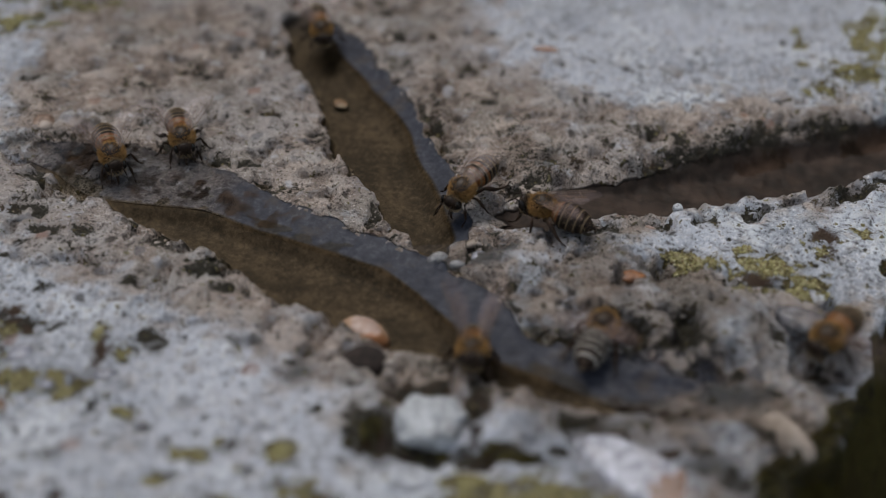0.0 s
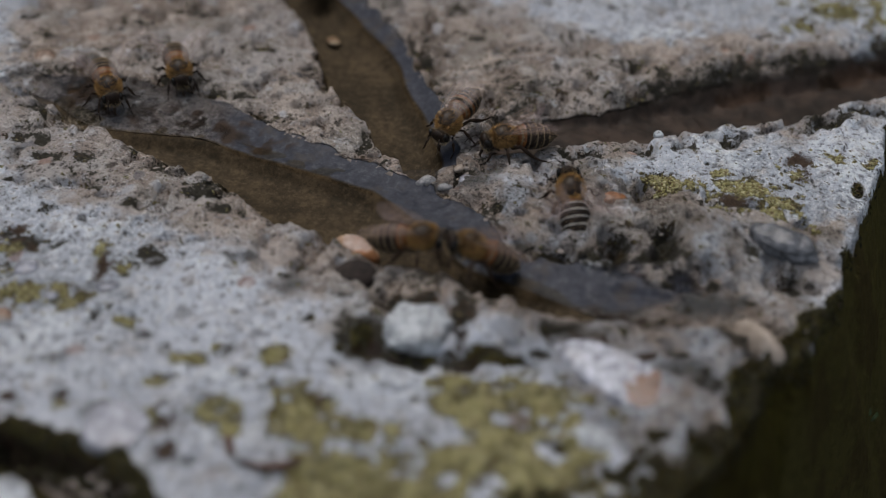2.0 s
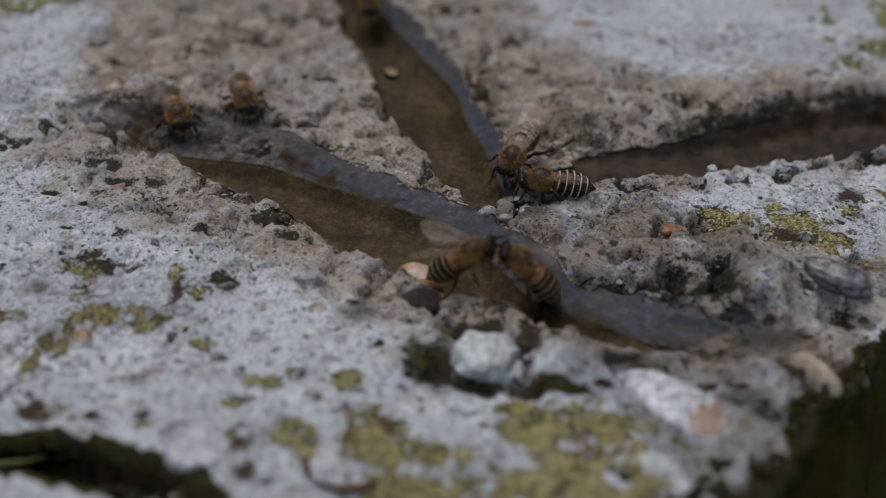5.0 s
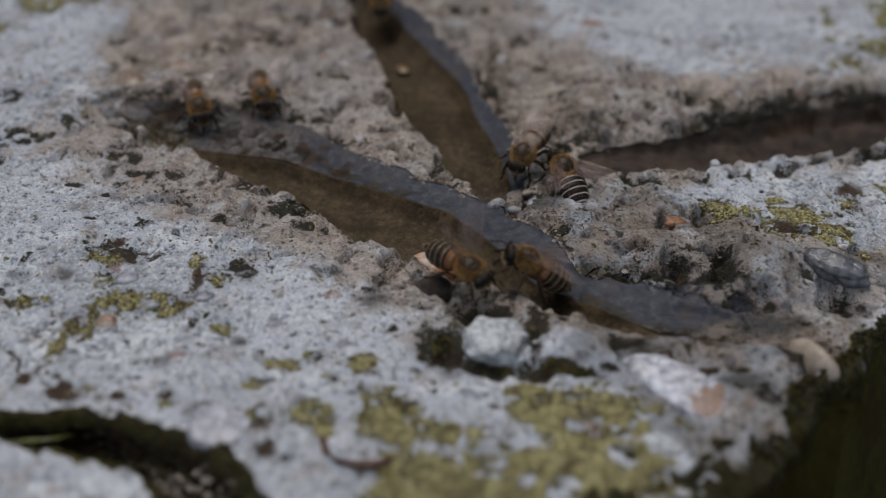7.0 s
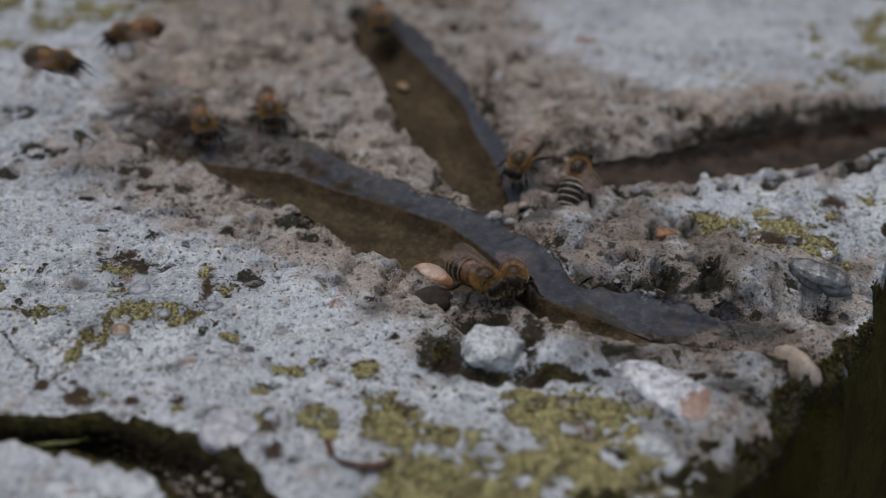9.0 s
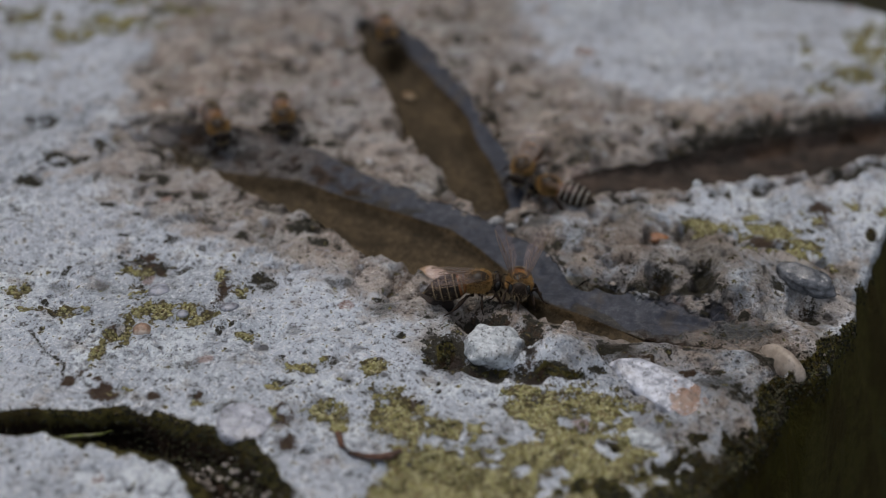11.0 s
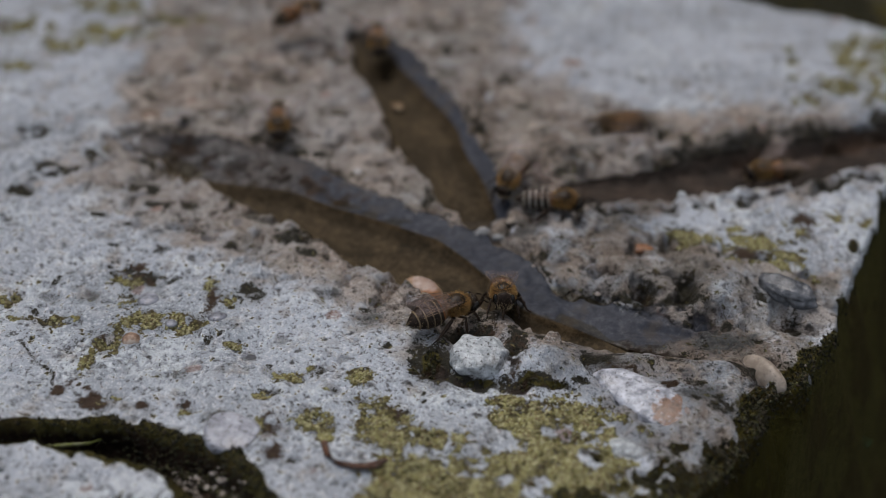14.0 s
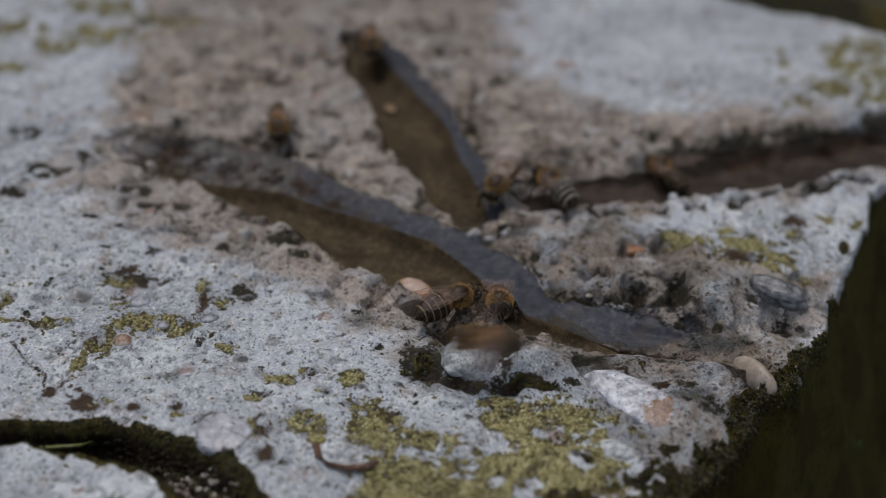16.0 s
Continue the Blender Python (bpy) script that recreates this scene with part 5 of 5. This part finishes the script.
def motions():
    key_bee(left_bee, [(0, -5.9, 214.8, 3.2, -152, -8), (3.5, -6.3, 214.2, 3.2, -152, -8), (8, -5.9, 215.6, 3.2, -156, -8), (9, -6.2, 214.5, 3.4, -154, -9), (12, -7.5, 218.5, 4, -150, -9), (12.25, -9, 220, 3.4, -80, -6), (12.5, -10.5, 221.9, 4, -4, 0), (12.6, -8.4, 220.8, 7, -3, 5),
                       (12.7, -2.3, 212.8, 14, -3, 10), (12.8, -0.9, 214.2, 22, -5, 15), (13.0, 1.5, 260, 45, 5, 20), (13.5, 20, 480, 130, 5, 10)])
    key_bee(second_bee, [(0, 3.3, 221, 3.2, -158, -6), (3.5, 3.3, 221, 3.2, -158, -6), (8, 3.8, 221, 3.2, -160, -6), (12, 4.0, 222.9, 3.4, -166, -8), (16, 6.2, 223.3, 3.4, -168, -8)])
    key_bee(back_bee, [(0, 18.6, 259.2, 4, -163, -9), (9, 17.8, 258.6, 4, -165, -9), (16, 18.2, 259.4, 4, -167, -9)])
    key_bee(centre_bee, [(0, 47.9, 211.1, 4.0, 147, -18), (1, 48.0, 209.1, 4.0, 148, -18), (3, 47.6, 209.9, 4.0, 156, -20), (4.5, 48.3, 209.1, 4.0, 158, -20), (8, 48.9, 208.0, 4.0, 157, -18), (9, 48.8, 210.1, 4.0, 160, -18), (12.2, 49.3, 210.9, 4.0, 164, -18), (16, 48.5, 209.2, 4.0, 160, -18)])
    key_bee(visitor_bee, [(0, 59.8, 209.2, 3.4, 66, 0), (0.8, 59.4, 210, 3.4, 79, 0), (1.5, 59, 209.6, 3.4, 95, 0), (2.2, 55.6, 207, 3.4, 112, 0), (2.8, 57.4, 211, 3.6, 98, 0), (3.2, 51.5, 210.2, 5, 102, 0), (3.4, 50.3, 209.8, 8, 134, 10),
                          (3.5, 49, 209.4, 10, 80, 15), (3.6, 47.3, 209.1, 12, 27, 20), (3.75, 41.6, 214, 24, 22, 25), (3.9, 34.4, 240, 45, 20, 25), (4.4, 0, 420, 140, 20, 10)])
    key_bee(walker_bee, [(0, 68.4, 183.9, 3, -19, 0), (0.5, 68.7, 184.7, 3, -22, 0), (1, 68.2, 186.2, 3.4, -12, 18), (1.5, 67.4, 187.6, 3.8, 0, 26), (2, 66.4, 194.4, 3.8, 13, 26), (2.4, 65.0, 201.4, 3.6, 13, 22), (2.8, 66.4, 206.5, 3.2, 12, 10), (3, 64.8, 206.7, 3, 28, 0),
                         (3.4, 61.6, 206, 3, 62, 0), (3.8, 54.6, 203, 3, 98, 0), (4, 54.6, 204.2, 3, 116, 0), (4.7, 53.0, 204.4, 3, 106, 0), (5.7, 54.2, 205, 3.4, 62, 10), (6.8, 55.3, 205.2, 3.6, 32, 18), (7.1, 55.5, 206, 3.7, 26, 20), (7.5, 56.3, 209, 3.8, 12, 24), (8, 56.8, 210.6, 3.8, 0, 24), (8.5, 57.8, 210.2, 3.8, 10, 24), (9, 58.6, 209.4, 3.8, -14, 24), (10.2, 55.5, 208, 3, 45, 2),
                         (11.3, 53.8, 206.8, 3, 89, 0), (12.2, 55.4, 206.1, 3, 158, -8), (12.7, 56.4, 205.4, 3, 184, -4), (13.1, 56, 207.4, 3, 218, -5), (13.5, 56.8, 208.4, 3, 264, 0), (14, 59, 207, 3, 268, 0), (14.2, 59.8, 209.8, 3, 311, 0), (14.5, 57.6, 209, 3, 345, 0),
                         (15.1, 56.9, 208, 3, 348, 0), (15.4, 55.5, 211, 3, 366, 0), (15.7, 56, 214, 3, 398, 0), (16, 57.5, 214.2, 3, 398, 0)])
    key_bee(front_bee, [(0, 52.0, 176.1, 3.6, 182, 20), (0.5, 51.2, 176.9, 3.6, 184, 20), (1, 49.6, 177.3, 3.8, 172, 20), (1.5, 52.6, 178.4, 4.4, 124, 18), (2, 53.4, 178.2, 5, 108, 28), (3, 54.6, 179.2, 6, 88, 38), (3.5, 54.4, 179.1, 6, 80, 42), (4, 54.1, 179, 6, 74, 42), (4.5, 51.6, 179.6, 6, 84, 42), (7, 51.2, 178, 5.6, 98, 32),
                        (7.2, 50, 177.6, 5, 120, 28), (7.45, 49.2, 177.4, 4, 178, 22), (8, 49.5, 178.2, 4, 180, 22), (8.5, 51, 180, 4, 186, 20), (9, 49.9, 178.4, 4, 184, 22), (11.5, 50.8, 177.3, 4, 183, 22), (12.5, 50.2, 178.1, 4, 184, 22), (16, 51.4, 175.9, 4, 187, 22)])
    key_bee(partner_bee, [(0, 1.8, 330, 80, -156, 0), (0.5, 12, 262, 60, -155, 0), (0.7, 30.9, 195.3, 32, -155, 0), (1, 45.3, 179.1, 7.0, -146, 0), (1.15, 45, 180.4, 5.4, -128, 0), (1.5, 46.3, 180, 4.2, -148, 0), (2, 47.0, 179.8, 4.6, -104, 12), (3, 46.7, 180.7, 6, -94, 34),
                          (4, 44.5, 182, 6, -90, 40), (4.5, 44.7, 181.7, 6, -92, 40), (7, 43.4, 175.6, 5.0, -126, -4), (7.3, 42.4, 175.3, 4.6, -134, -8), (7.6, 42.2, 174.6, 4.2, -148, -10), (8, 42.6, 172.6, 4, -158, -8), (8.25, 43, 173.6, 4.2, -125, 0), (8.5, 43.8, 175.2, 4.5, -98, 6),
                          (9, 45.8, 176.2, 4.8, -132, 4), (10.2, 44, 176, 4.6, -96, 6), (11.5, 44.8, 176.1, 4.5, -68, 2), (12.5, 43.8, 173.8, 4, -50, -2), (14.5, 43.6, 173.6, 4, -56, -2), (16, 45.1, 176.3, 4, -50, -2)])
    key_bee(groove_bee, [(0, 190, 268, -1, 115, 0), (11, 160, 258, -1, 117, 0), (12, 136.3, 250, -1, 119, 0), (12.5, 120, 243, -1, 118, 0), (12.9, 115.5, 239.5, -1, 116, 0), (13.2, 109, 237, -1, 117, 0), (13.5, 103.1, 232.6, -1, 119, 0), (14.1, 94.2, 228.4, -1, 108, 0),
                         (14.7, 83.7, 224.6, -1, 102, 0), (15, 83.3, 226.4, -1, 40, 5), (15.6, 83.3, 228, -1, 24, 5), (16, 78.3, 228.2, -1, 37, 0)])
    key_bee(edge_bee, [(0, 95.7, 181.2, 6, 144, 0), (0.2, 94, 175.8, 6, 145, 0), (0.4, 90.4, 173, 6, 130, 0), (0.6, 84.4, 171.2, 6, 108, 0), (0.8, 83.4, 172.3, 6, 88, 0), (1, 83.7, 170.5, 7, 77, 0), (1.1, 86, 168, 14, 44, 10), (1.2, 110, 170, 36, 0, 20), (1.4, 170, 200, 70, -30, 20), (2, 300, 420, 160, -30, 10)])
    key_bee(landing_bee, [(0, -260, 150, 80, -40, 0), (11, -140, 180, 40, -40, 0), (11.3, -80, 199, 25, -35, 0), (11.6, -37.4, 210.9, 14, -36, 5), (11.7, -22.2, 215.2, 12, -29, 10), (11.8, -17.1, 212.8, 9, -22, 15), (11.9, -10.8, 212.4, 7, -23, 20), (12, -9.9, 213.6, 6, -13, 15), (12.2, -6.9, 217, 6, 3, 15),
                          (12.3, -8.2, 217.4, 6, -6, 15), (12.4, -7, 222, 6, -2, 15), (12.5, -5, 223.5, 6, 14, 10), (12.6, -3.9, 224, 8, 14, 10), (12.7, 6.7, 225.1, 14, 9, 10), (12.8, 5.5, 222, 22, 27, 10), (13, -6, 270, 48, 24, 10), (13.5, -60, 480, 130, 24, 5)])
    key_bee(passing_bee, [(0, 20, 420, 60, 150, 0), (8, 0, 290, 30, 150, 0), (8.3, -9, 256, 20, 140, 0), (8.6, -12.5, 234.5, 16, 125, 0), (8.8, -16, 234.5, 14, 140, 0), (9, -24.5, 229.5, 12, 135, 0), (9.2, -31.2, 225.3, 10, 130, 0), (9.6, -60, 200, 14, 135, 0), (10.2, -180, 140, 60, 130, 0), (10.8, -190, 290, 90, 60, 0), (11.1, -110, 330, 60, -10, 0), (11.3, -34.5, 246.6, 20, -70, 0), (11.4, -27.7, 252.0, 10, -85, 0), (11.5, -17.9, 254.5, 10, -80, 5), (11.6, -6.5, 261.2, 20, -50, 15), (11.9, 60, 420, 80, -20, 15)])
    key_bee(crossing_bee, [(0, -260, 260, 60, -110, 0), (8.3, -120, 245, 30, -112, 0), (8.6, -78.7, 234.3, 20, -114, 0), (8.9, -37.2, 213.8, 18, -118, 0), (9, -26.4, 206.5, 18, -110, 0), (9.1, -16.7, 204.5, 20, -100, 0), (9.2, -10.3, 222, 32, -30, 10), (9.5, 10, 300, 80, 0, 10), (10, 40, 480, 150, 0, 0)])
    key_bee(hover_bee, [(0, -120, 400, 80, -100, 0), (13.4, -60, 300, 30, -100, 0), (13.7, -18.6, 274, 20, -80, 0), (13.9, -2.6, 268.3, 8, -55, 5), (14.1, 3.9, 265.5, 7, -50, 5), (14.5, 9.1, 259.6, 6, -54, 5), (14.8, 10.6, 259, 6, -46, 5), (14.9, 8.8, 258.5, 8, -30, 10), (15, 16, 270, 25, -18, 10), (15.3, 40, 360, 80, -10, 10), (15.8, 60, 480, 140, -10, 0)])
    key_bee(leaving_bee, [(0, 320, 300, 80, 114, 0), (13.3, 210, 252, 35, 114, 0), (13.6, 145, 233, 25, 114, 0), (13.8, 106, 223.2, 20, 114, 0), (14, 65.9, 212.4, 16, 112, 0), (14.1, 42.5, 203.8, 14, 100, 0), (14.2, 26.9, 199.5, 14, 60, 0), (14.3, 13, 205.5, 15, 40, 5), (14.4, -0.9, 218.1, 16, 27, 24), (14.5, -9.6, 227.5, 18, 21, 40),
                          (14.6, -11.8, 239.8, 19.5, 18, 32), (14.8, -22.5, 290, 36, 17, 10), (15.3, -60, 450, 120, 17, 5)])
    key_bee(rushing_bee, [(0, 360, 300, 60, 120, 0), (15.3, 220, 240, 40, 120, 0), (15.5, 160, 214, 25, 122, 0), (15.7, 114.6, 198, 16, 128, 0), (15.8, 91.9, 184.6, 13, 123, 0), (15.9, 70.9, 173, 9, 120, 0), (16, 48.2, 162, 8, 100, 0)])
    fold(front_bee, [(0, "raised"), (0.9, "raised"), (1.3, "folded"), (4.1, "folded"), (4.4, "raised"), (4.9, "raised"), (5.4, "folded"), (7.0, "folded"), (7.35, "raised"), (8.3, "raised"), (8.7, "tucked"), (11.0, "raised"), (12.3, "raised"), (12.8, "tucked"), (16, "tucked")])
    fold(partner_bee, [(0, "spread"), (1.2, "spread"), (1.5, "folded"), (4.2, "folded"), (6.0, "raised"), (7.2, "raised"), (7.5, "tucked"), (16, "tucked")])
    fold(visitor_bee, [(0, "folded"), (3.3, "folded"), (3.5, "spread"), (16, "spread")])
    fold(left_bee, [(0, "open"), (12.4, "open"), (12.6, "spread"), (16, "spread")])
    for bee, start, end in ((edge_bee, 0, 1.6), (landing_bee, 11.2, 13.3), (passing_bee, 8.2, 12), (crossing_bee, 8.4, 9.6), (hover_bee, 13.5, 15.4), (leaving_bee, 13.5, 15), (rushing_bee, 15.4, 16)):
        flap(bee, start, end)


motions()
